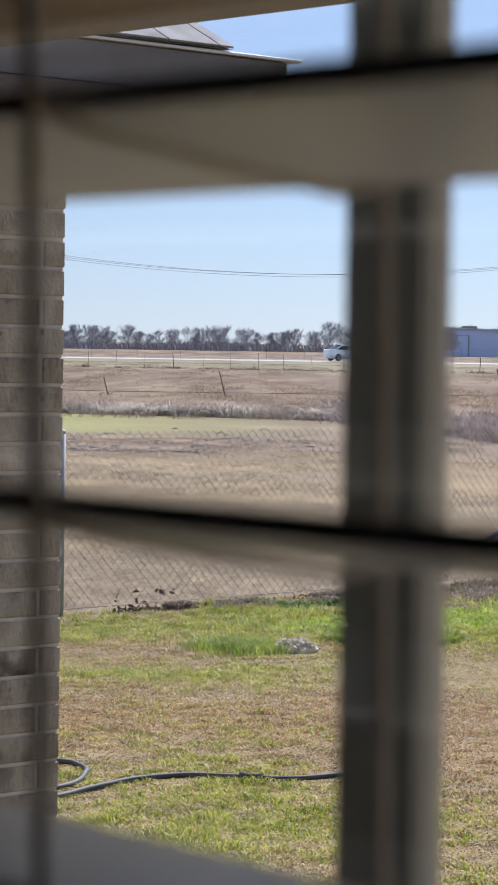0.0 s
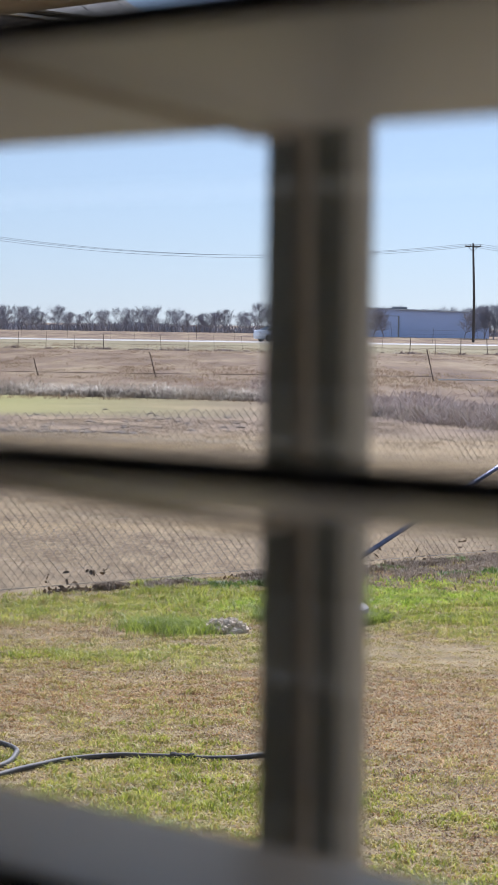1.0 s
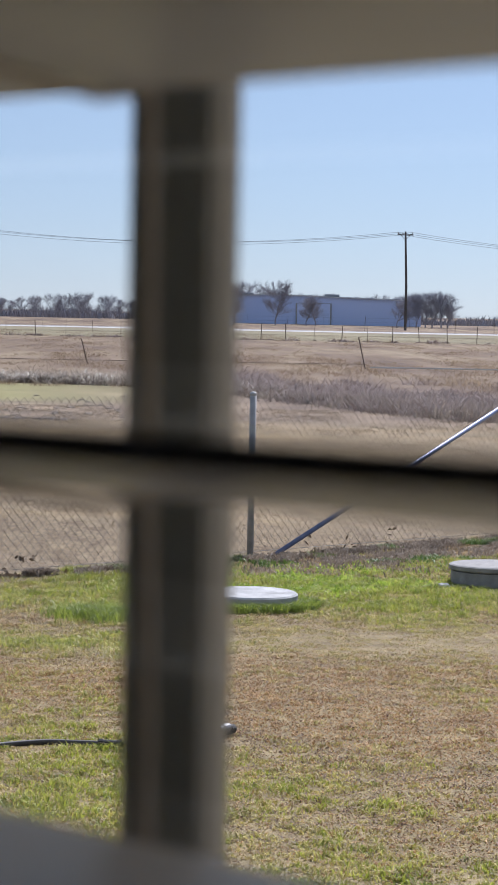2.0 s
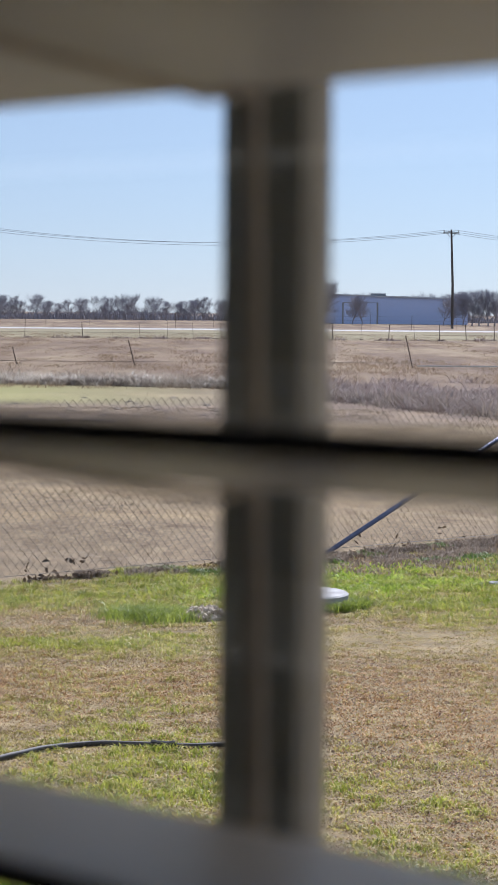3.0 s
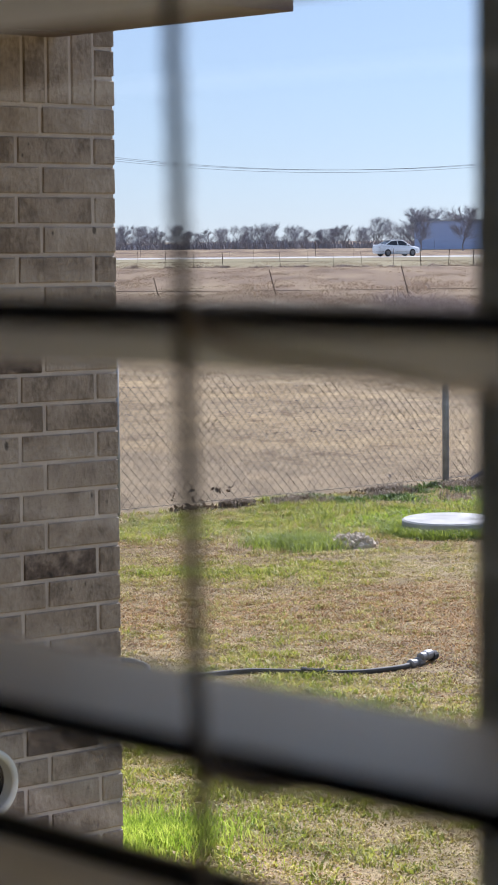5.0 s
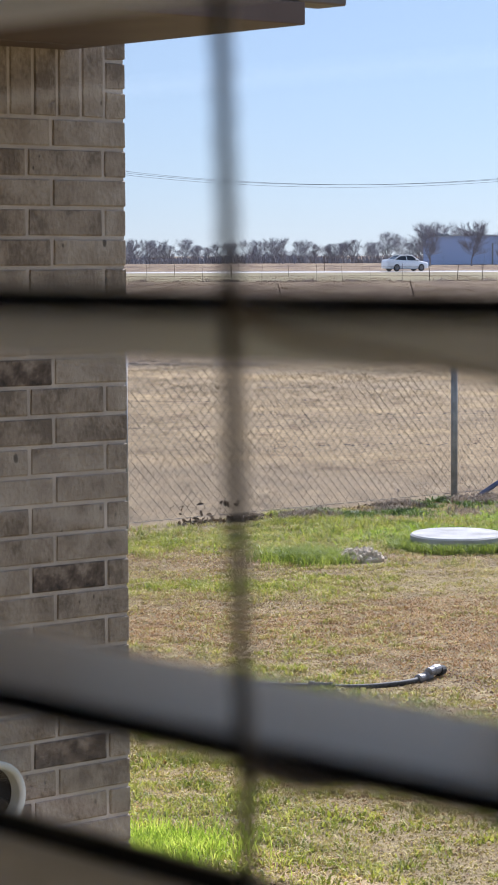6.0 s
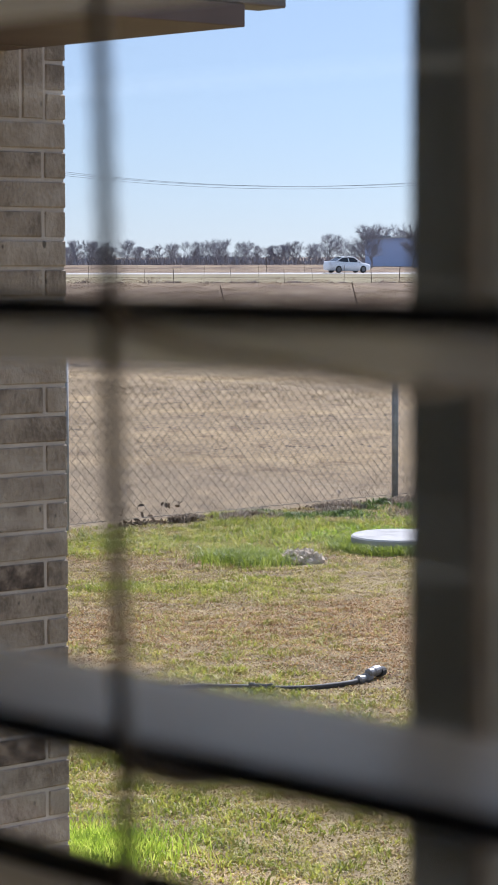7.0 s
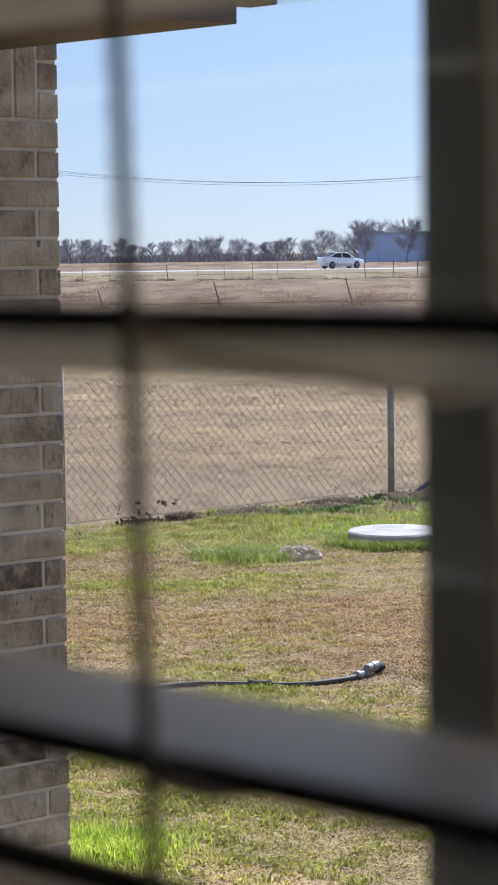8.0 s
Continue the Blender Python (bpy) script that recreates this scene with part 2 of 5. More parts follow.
field = gblend(span(gout.outputs[1], 52, 58), field, rough)


def times(*sockets):
    out = sockets[0]
    for k in sockets[1:]:
        m = gn.new("ShaderNodeMath")
        m.operation = "MULTIPLY"
        gl.new(out, m.inputs[0])
        gl.new(k, m.inputs[1])
        out = m.outputs[0]
    return out


# a mown strip still green before the ditch, fading to one side
lawn = gramp(noise_at(0.5, 6, (0.3, 1.6, 1)), [(0.3, (0.17, 0.16, 0.06)), (0.5, (0.235, 0.23, 0.075)), (0.7, (0.31, 0.265, 0.115))])
field = gblend(times(span(gout.outputs[1], 46, 49), span(gout.outputs[1], 61.5, 59.5), span(gout.outputs[0], 1.5, -5)), field, lawn)
# greener verge before the road, and greyer stubble close to the fence
verge = gramp(noise_at(0.12, 6, (0.8, 0.12, 1), 0.65), [(0.34, (0.145, 0.122, 0.068)), (0.5, (0.185, 0.16, 0.09)), (0.66, (0.235, 0.20, 0.118))])
field = gblend(times(span(gout.outputs[1], 162, 172), span(gout.outputs[1], 250, 244)), field, verge)
grit = gramp(noise_at(5.0, 8, (1.0, 0.3, 1), 0.75), [(0.36, (0.145, 0.108, 0.066)), (0.5, (0.225, 0.17, 0.105)), (0.64, (0.295, 0.23, 0.142))])
field = gblend(times(span(gout.outputs[1], 23, 17.5), span(gout.outputs[0], 30, 12)), field, gblend(1.0, gblend(1.0, grit, clods, "MULTIPLY"), speck, "MULTIPLY"))
gsep = gn.new("ShaderNodeSeparateXYZ")
gl.new(gco, gsep.inputs[0])
gl.new(gblend(span(gsep.outputs[0], -12.5, -12.0), field, yard_soil), gb.inputs["Base Color"])
gbump = gn.new("ShaderNodeBump")
gbump.inputs["Strength"].default_value, gbump.inputs["Distance"].default_value = 0.6, 0.03
gl.new(noise_at(30, 5, (0.8, 1.4, 1), 0.7), gbump.inputs["Height"])
gl.new(gbump.outputs[0], gb.inputs["Normal"])
gv, gf = ground_sheet()
tagged(raw("ground", gv, gf, gm), "flat yard soil and mown dry grass field", "ground", kind="structure")

# ---- room and window wall ----
WX0, WX1, WZ0, WZ1 = -0.56, 0.76, 0.95, 2.13


def room():
    shell = [("wall_west", (-2.4, -2.3, -3.6, -0.06, 0.12, 2.62)), ("wall_east", (2.3, 2.4, -3.6, -0.06, 0.12, 2.62)),
             ("wall_south", (-2.4, 2.4, -3.7, -3.6, 0.12, 2.62))]
    for name, b in shell:
        tagged(part(name, box(*b), M["paint"]), "plain room wall, deep shade put into its paint", "wall", kind="structure")
    bm = box(-2.4, WX0, -0.06, 0.06, 0.12, 2.62)
    box(WX1, 2.4, -0.06, 0.06, 0.12, 2.62, bm=bm)
    box(WX0, WX1, -0.06, 0.06, 0.12, WZ0, bm=bm)
    box(WX0, WX1, -0.06, 0.06, WZ1, 2.62, bm=bm)
    tagged(part("wall_north", bm, M["paint"]), "window wall round the opening, paint darkened for shade", "wall", kind="structure")
    bm = box(-5.15, WX0 - 0.002, 0.064, 0.19, 0.0, 2.6)
    box(WX1 + 0.002, 4.0, 0.064, 0.19, 0.0, 2.6, bm=bm)
    box(WX0, WX1, 0.064, 0.19, 0.0, WZ0 - 0.003, bm=bm)
    box(WX0, WX1, 0.064, 0.19, WZ1 + 0.003, 2.6, bm=bm)
    tagged(part("wall_outer", bm, M["brick"]), "brown brick outer skin of the window wall", "wall", kind="structure")
    tagged(part("floor", box(-2.4, 2.4, -3.7, 0.06, 0.0, 0.116), M["carpet"]), "carpeted room floor, darkened to hold back bounced light", "floor", kind="structure")
    tagged(part("ceiling", box(-2.4, 2.4, -3.7, 0.06, 2.624, 2.72), M["paint"]), "plain room ceiling, paint darkened for shade", "ceiling", kind="structure")
    # deep covered porch in front of the window
    # out of view; its pale colour acts as a reflector for the slats
    tagged(part("porch_soffit", box(-4.208, 4.2, 0.194, 2.198, 2.32, 2.36), M["porch_bounce"]), "unseen porch soffit, pale to bounce light onto the slats", "soffit", kind="structure")
    tagged(part("porch_beam", box(-4.208, 4.2, 2.20, 2.76, 2.31, 2.50, 0.003), M["soffit"]), "brown painted beam at the edge of the porch", "beam", kind="structure")
    roof = bmesh.new()
    for tri in [((-4.20, 2.8, 2.52), (4.6, 2.8, 2.52), (4.6, -4.2, 4.4), (-4.20, -4.2, 4.4)), ((-4.20, -4.2, 4.4), (4.6, -4.2, 4.4), (4.6, -4.4, 2.5), (-4.20, -4.4, 2.5))]:
        roof.faces.new([roof.verts.new(v) for v in tri])
    ob = tagged(part("roof", roof, M["shingle"]), "grey asphalt shingle roof over the room", "roof", kind="structure")
    mod = ob.modifiers.new("thickness", "SOLIDIFY")
    mod.thickness = 0.05


room()


def glass_material():
    m = bpy.data.materials.new("window_glass")
    m.use_nodes = True
    n, l = m.node_tree.nodes, m.node_tree.links
    n.remove(n["Principled BSDF"])
    t = n.new("ShaderNodeBsdfTransparent")
    t.inputs[0].default_value = (0.93, 0.95, 0.94, 1)
    g = n.new("ShaderNodeBsdfGlossy")
    g.inputs["Roughness"].default_value = 0.02
    lw = n.new("ShaderNodeLayerWeight")
    lw.inputs[0].default_value = 0.5
    fr = n.new("ShaderNodeMath")
    fr.operation = "MULTIPLY"
    fr.inputs[1].default_value = 0.26
    l.new(lw.outputs["Facing"], fr.inputs[0])
    mx = n.new("ShaderNodeMixShader")
    l.new(fr.outputs[0], mx.inputs[0])
    l.new(t.outputs[0], mx.inputs[1])
    l.new(g.outputs[0], mx.inputs[2])
    l.new(mx.outputs[0], n["Material Output"].inputs["Surface"])
    return m


M["glass"] = glass_material()


def window():
    w = empty("window_1", 0, 0.11, WZ0, "single hung window with a grey vinyl frame and grille bars", "window", kind="structure")
    w_inv = Matrix.Translation((0, -0.11, -WZ0))

    def add(name, bm, mat, label="", parent=None):
        bm.transform(w_inv)
        return part(name, bm, mat, parent or w, label)

    for nm, b in [("jamb", (WX0, WX0 + 0.045, 0.066, 0.15, WZ0, WZ1)), ("jamb", (WX1 - 0.045, WX1, 0.066, 0.15, WZ0, WZ1)),
                  ("window_head", (WX0 + 0.047, WX1 - 0.047, 0.066, 0.15, WZ1 - 0.045, WZ1)),
                  ("window_sill", (WX0 + 0.047, WX1 - 0.047, 0.05, 0.15, WZ0, WZ0 + 0.04))]:
        add(nm, box(*b, bevel=0.003), M["frame"])
    x0, x1 = WX0 + 0.048, WX1 - 0.048
    # meeting rail: upper sash behind, lower sash in front with a lit ledge
    prof = [(0.0890, 1.6428), (0.0896, 1.6433), (0.125, 1.6290), (0.125, 1.602), (0.0890, 1.602)]
    add("upper_sash_rail", extrude_profile(prof, x0, x1), M["frame"])
    # added black strip: shade on the upper rail's inner face, as colour
    add("weatherstrip", extrude_profile([(0.0874, 1.6426), (0.0888, 1.6430), (0.0888, 1.60), (0.0874, 1.60)], x0, x1), M["rail_shade"], "black strip for the shade on the meeting rail's face")
    prof = [(0.0870, 1.6396), (0.0870, 1.60), (0.062, 1.60), (0.062, 1.6365), (0.066, 1.6380), (0.074, 1.6391)]
    add("lower_sash_rail", extrude_profile(prof, x0, x1), M["frame"])
    for x in (0.0, 0.42, -0.42):
        prof = [(x, 0.1088), (x + 0.0006, 0.1082), (x + 0.017, 0.1082), (x + 0.0176, 0.1088), (x + 0.0178, 0.1110), (x + 0.0177, 0.1127), (x, 0.1127), (x - 0.0002, 0.1105)]
        bm = bmesh.new()
        lo = [bm.verts.new((a, b, 1.63)) for a, b in prof]
        hi = [bm.verts.new((a, b, WZ1 - 0.046)) for a, b in prof]
        k = len(prof)
        for i in range(k):
            bm.faces.new((lo[i], lo[(i + 1) % k], hi[(i + 1) % k], hi[i]))
        bm.faces.new(lo[::-1])
        bm.faces.new(hi)
        bmesh.ops.recalc_face_normals(bm, faces=bm.faces)
        bar = add("grille_bar", bm, M["bar_face"], "vertical vinyl grille bar behind the pane")
        add("bar_face", box(x + 0.0004, x + 0.0172, 0.1070, 0.1080, 1.6445, WZ1 - 0.047, 0.0003), M["bar_face"], "dark grey face strip", bar)
    for nm, b in [("upper_pane", (x0, x1, 0.1035, 0.1065, 1.6435, WZ1 - 0.046)), ("lower_pane", (x0, x1, 0.074, 0.077, WZ0 + 0.041, 1.5995))]:
        ob = add(nm, box(*b), M["glass"], "clear glass pane")
        ob.visible_shadow = False


window()


# ---- blind ----
PITCH, ZA = 0.0440, 1.7334


def slat_profile(drop):
    w, t = 0.0499, 0.0031
    c, s = math.sqrt(w * w - drop * drop) / w, drop / w
    out = []
    for u, v in [(0, -0.35), (0.0004, -0.5), (w - 0.0006, -0.5), (w, -0.2), (w, 0.2), (w - 0.0006, 0.5), (0.0004, 0.5), (0, 0.35)]:
        v *= t
        out.append((u * c + v * s, -u * s + v * c))
    return out


def twisted_cord(foot, head, radius, pitch, sides=15):
    """One cord of three laid strands: a lobed section that turns as it climbs."""
    bm = bmesh.new()
    a, b = Vector(foot), Vector(head)
    length = (b - a).length
    steps = int(length / pitch * 8)
    rings = []
    for i in range(steps + 1):
        q = i / steps
        c = a.lerp(b, q)
        turn = q * length / pitch * math.tau
        off = Vector((math.cos(turn), math.sin(turn), 0)) * radius * 0.12
        rings.append([bm.verts.new(c + off + Vector((math.cos(w), math.sin(w), 0)) * radius * (0.86 + 0.2 * abs(math.cos(1.5 * (w - turn)))))
                      for w in (k * math.tau / sides for k in range(sides))])
    for r0, r1 in zip(rings, rings[1:]):
        for k in range(sides):
            bm.faces.new((r0[k], r0[(k + 1) % sides], r1[(k + 1) % sides], r1[k]))
    bm.faces.new(rings[0][::-1])
    bm.faces.new(rings[-1])
    return bm


def blind():
    base = Vector((0.1, 0.02, 1.25))
    bl = empty("window_blind", *base, "white slatted window blind with tan braided ladder cords", "blind")
    inv = Matrix.Translation(-base)

    def add(name, bm, mat, label="", sm=False):
        bm.transform(inv)
        ob = part(name, bm, mat, bl, label)
        return smooth(ob) if sm else ob

    bm = box(WX0 + 0.012, WX1 - 0.012, -0.012, 0.046, 2.075, 2.126, 0.003)
    add("headrail", bm, M["slat"])
    bm = box(WX0 + 0.015, WX1 - 0.015, 0.0, 0.05, 1.25, 1.268, 0.003)
    add("bottom_rail", bm, M["slat"])
    drops = {0: 0.0077, 1: 0.0053, -1: 0.0062}
    k0 = -10
    for k in range(k0, 8):
        z = ZA + k * PITCH + {1: -0.0003, -1: -0.0003}.get(k, 0)
        drop = drops.get(k, 0.0062)
        bm = extrude_profile(slat_profile(drop), WX0 + 0.015, WX1 - 0.015, 1)
        bmesh.ops.translate(bm, verts=bm.verts, vec=(0, 0, z))
        add("slat", bm, M["slat"])
        for xl in (0.0671, 0.56, -0.38):
            xf, xr = xl - (z - 1.7) * 0.0183, xl - 0.0018 - (z - 1.7) * 0.0177
            yf = -0.0034 - (z - 1.7) * 0.02
            pts = [(xf, yf, z + 0.004), (xf, yf + 0.0008, z - 0.0012), (xf, 0.004, z - 0.0030 - drop * 0.08), ((xf + xr) / 2, 0.025, z - 0.0032 - drop * 0.5),
                   (xr, 0.043, z - 0.0034 - drop * 0.86), (xr, 0.0485, z - drop - 0.0018), (xr, 0.0507, z - drop + 0.003)]
            add("rung", tube(pts, 0.00075, 6), M["cord"], sm=True)
    for xl in (0.0671, 0.56, -0.38):
        for yc, dx, lean, back in ((-0.0034, 0.0, 0.0183, 0.0205), (0.0507, -0.0018, 0.0177, 0.0)):
            foot = (xl + dx + 0.438 * lean, yc + 0.438 * back, 1.262)
            head = (xl + dx - 0.38 * lean, yc - 0.38 * back, 2.08)
            add("ladder_cord", twisted_cord(foot, head, 0.00088, 0.0047), M["cord"], "braided tan fibre cord", True)


blind()

# ---- wing of the house ----
COURSE, ROW0, WALLX, WALLY = 0.0794, 2.1049, -5.15, 4.135
PITCH_WING = 0.482


def wing():
    w = tagged(part("wall_wing", box(-8.2, WALLX - 0.0045, 0.2, WALLY - 0.0045, 0.0, 2.33), M["mortar"]), "brown brick side wall of the house wing", "wall", kind="structure")
    joint, thick = 0.0105, 0.02
    cache = {}

    def brick(y0, y1, z0, z1, x1=WALLX, along="y"):
        dims = (round(y1 - y0, 3), round(z1 - z0, 3), along)
        if dims not in cache:
            a, c = dims[0] / 2, dims[1] / 2
            bm = box(-thick, thick, -a, a, -c, c, 0.003) if along == "y" else box(-a, a, -thick, thick, -c, c, 0.003)
            me = bpy.data.meshes.new("brick")
            rng = random.Random(len(cache))
            for v in bm.verts:
                v.co += Vector((rng.uniform(-1, 1), rng.uniform(-1, 1), rng.uniform(-1, 1))) * 0.0012
            bm.to_mesh(me)
            bm.free()
            me.materials.append(M["brick"])
            cache[dims] = me
        ob = new("brick", cache[dims])
        ob.parent = w
        wob = random.Random(hash((round(y0 * 1000), round(z0 * 1000)))).uniform(-0.0012, 0.0012)
        if along == "y":
            ob.location = (x1 - thick + wob, (y0 + y1) / 2, (z0 + z1) / 2)
        else:
            ob.location = ((y0 + y1) / 2, x1 - thick + wob, (z0 + z1) / 2)
        ob.rotation_euler = (wob * 2, 0, wob * 3)
        return ob

    # courses near the corner, corner outward
    for n in range(0, 27):
        z1 = ROW0 - n * COURSE - joint / 2
        z0 = max(0.001, z1 - COURSE + joint)
        if z1 < 0.03:
            continue
        y = WALLY
        if n % 2:
            brick(y - 0.071, y, z0, z1)
            y -= 0.071 + joint
        while y > 3.35:
            ob = brick(y - 0.2445, y, z0, z1)
            if (n, round((WALLY - y) * 10)) in ((15, 1), (8, 3), (21, 1), (24, 3)):
                ob.data = ob.data.copy()
                ob.data.materials[0] = M["dark_brick"]
            y -= 0.2445 + joint
    for k in range(3):
        z1 = ROW0 + (k + 1) * 0.0794 - 0.006
        brick(WALLY - 0.066, WALLY, z1 - 0.0700, z1)
    for k in range(10):
        y1 = WALLY - 0.0745 - k * 0.0794
        brick(y1 - 0.0695, y1, ROW0 + 0.005, 2.326)
    # the rest of the wall out of sight stays in one skin
    tagged(part("brick_skin", box(WALLX - 0.006, WALLX, 0.2, 3.0, 0.0, 2.32), M["brick"], w), kind="stuff")
    s = tagged(part("soffit", box(-5.6, -4.214, 0.2, 3.94, 2.285, 2.3385, 0.002), M["soffit"]), "brown painted boxed soffit under the eave", "soffit", kind="structure")
    part("soffit_seam", box(-4.994, -4.988, 0.3, 3.93, 2.2825, 2.2865), M["fascia"], s)
    f = tagged(part("fascia", box(-4.33, -4.228, 0.3, 4.09, 2.3400, 2.439, 0.004), M["fascia"]), "dark brown fascia board along the eave", "fascia", kind="structure")
    part("drip_edge", box(-4.34, -4.219, 0.3, 4.13, 2.4405, 2.4475, 0.001), M["drip"], f, "thin white metal drip edge")
    # hipped roof in shingle courses
    roof = tagged(raw("roof_wing", [(-4.212, 0.2, 2.4515), (-4.212, 3.895, 2.4515), (-6.275, 1.832, 2.4515 + 2.07 * PITCH_WING), (-6.275, 0.2, 2.4505 + 2.07 * PITCH_WING), (-8.345, 3.945, 2.4505), (-8.345, 0.2, 2.4505)],
                      [(0, 1, 2, 3), (1, 4, 2), (4, 5, 3, 2), (0, 3, 5), (0, 5, 4, 1)], M["shingle"]), "hipped grey asphalt shingle roof of the wing", "roof", kind="structure")
    rng = random.Random(4)
    slope = math.atan(PITCH_WING)
    run = 0.13
    for c in range(8):
        d = c * run
        ymax = 3.895 - d * math.cos(slope)
        y = ymax - rng.uniform(0.0, 0.2)
        y1 = ymax
        while y1 > 2.6:
            bm = box(-0.17, 0.0, 0, y1 - y - 0.006, 0, 0.005)
            bm.transform(Matrix.Translation((-4.206 - d * math.cos(slope), y, 2.4535 + d * math.sin(slope))) @ Matrix.Rotation(slope + 0.02, 4, "Y"))
            part("shingle", bm, M["shingle"], roof)
            y1, y = y, y - rng.choice((0.16, 0.24, 0.33))


wing()

# ---- yard and field: where grass stands ----
EYE = (0.26, -0.16)
FWD, SIDE = Vector((-0.723, 0.691)), Vector((0.691, 0.723))


def place(depth, side):
    """A spot of the ground by its distance out and its distance across."""
    return EYE[0] + FWD.x * depth + SIDE.x * side, EYE[1] + FWD.y * depth + SIDE.y * side


def lattice(rng, cells):
    return rng.random((cells, cells))


def field_noise(px, py, size, grid):
    """Smooth value noise over arrays of places."""
    n = grid.shape[0]
    u, v = px / size + 500.0, py / size + 500.0
    i, j = np.floor(u).astype(int), np.floor(v).astype(int)
    a, b = u - i, v - j
    a, b = a * a * (3 - 2 * a), b * b * (3 - 2 * b)
    g = lambda p, q: grid[p % n, q % n]
    return (g(i, j) * (1 - a) + g(i + 1, j) * a) * (1 - b) + (g(i, j + 1) * (1 - a) + g(i + 1, j + 1) * a) * b


def blades(name, px, py, pz, height, width, lean, material, label, category="grass", seed=1):
    """Many bent blades in one mesh: a strip of two steps to a point."""
    rng = np.random.default_rng(seed)
    n = len(px)
    ang = rng.random(n) * math.tau
    la = rng.random(n) * math.tau
    dx, dy = np.cos(ang) * width / 2, np.sin(ang) * width / 2
    lx, ly = np.cos(la) * lean * height, np.sin(la) * lean * height
    base = np.stack([px, py, pz], 1)
    w = np.stack([dx, dy, 0 * dx], 1)
    mid = base + np.stack([lx * 0.35, ly * 0.35, height * 0.6], 1)
    tip = base + np.stack([lx, ly, height * (1 - 0.25 * lean)], 1)
    v = np.stack([base - w, base + w, mid + w * 0.7, mid - w * 0.7, tip], 1).reshape(-1, 3)
    me = bpy.data.meshes.new(name)
    me.vertices.add(5 * n)
    me.vertices.foreach_set("co", v.astype(np.float32).ravel())
    o = np.arange(n)[:, None] * 5
    loops = np.concatenate([o + np.array([[0, 1, 2, 3]]), o + np.array([[3, 2, 4]])], 1)
    me.loops.add(7 * n)
    me.loops.foreach_set("vertex_index", loops.astype(np.int32).ravel())
    me.polygons.add(2 * n)
    start = (np.arange(n)[:, None] * 7 + np.array([[0, 4]])).ravel()
    me.polygons.foreach_set("loop_start", start.astype(np.int32))
    me.update(calc_edges=True)
    me.materials.append(material)
    return tagged(new(name, me), label, category, kind="stuff")


M["lush"] = surface("grass_green", [(0.16, 0.205, 0.022), (0.31, 0.345, 0.038), (0.47, 0.475, 0.10)], 6, 40, 0.6, 0.0, island=True, spread=0.4, through_light=0.45)
M["olive"] = surface("grass_olive", [(0.25, 0.20, 0.055), (0.42, 0.355, 0.10), (0.57, 0.48, 0.17)], 6, 40, 0.7, 0.0, island=True, spread=0.45, through_light=0.35)
M["straw"] = surface("grass_straw", [(0.25, 0.17, 0.088), (0.40, 0.285, 0.145), (0.53, 0.40, 0.22)], 6, 40, 0.8, 0.0, island=True, spread=0.5, through_light=0.3)
M["tan"] = surface("grass_tan", [(0.40, 0.27, 0.155), (0.52, 0.375, 0.225), (0.64, 0.48, 0.30)], 6, 40, 0.8, 0.0, island=True, spread=0.5, through_light=0.3)
M["dull"] = surface("grass_dull", [(0.15, 0.10, 0.07), (0.26, 0.18, 0.125), (0.37, 0.275, 0.20)], 6, 40, 0.85, 0.0, island=True, spread=0.5, through_light=0.25)
M["rust"] = surface("grass_rust", [(0.25, 0.13, 0.052), (0.43, 0.25, 0.105), (0.56, 0.37, 0.175)], 6, 40, 0.8, 0.0, island=True, spread=0.45, through_light=0.3)


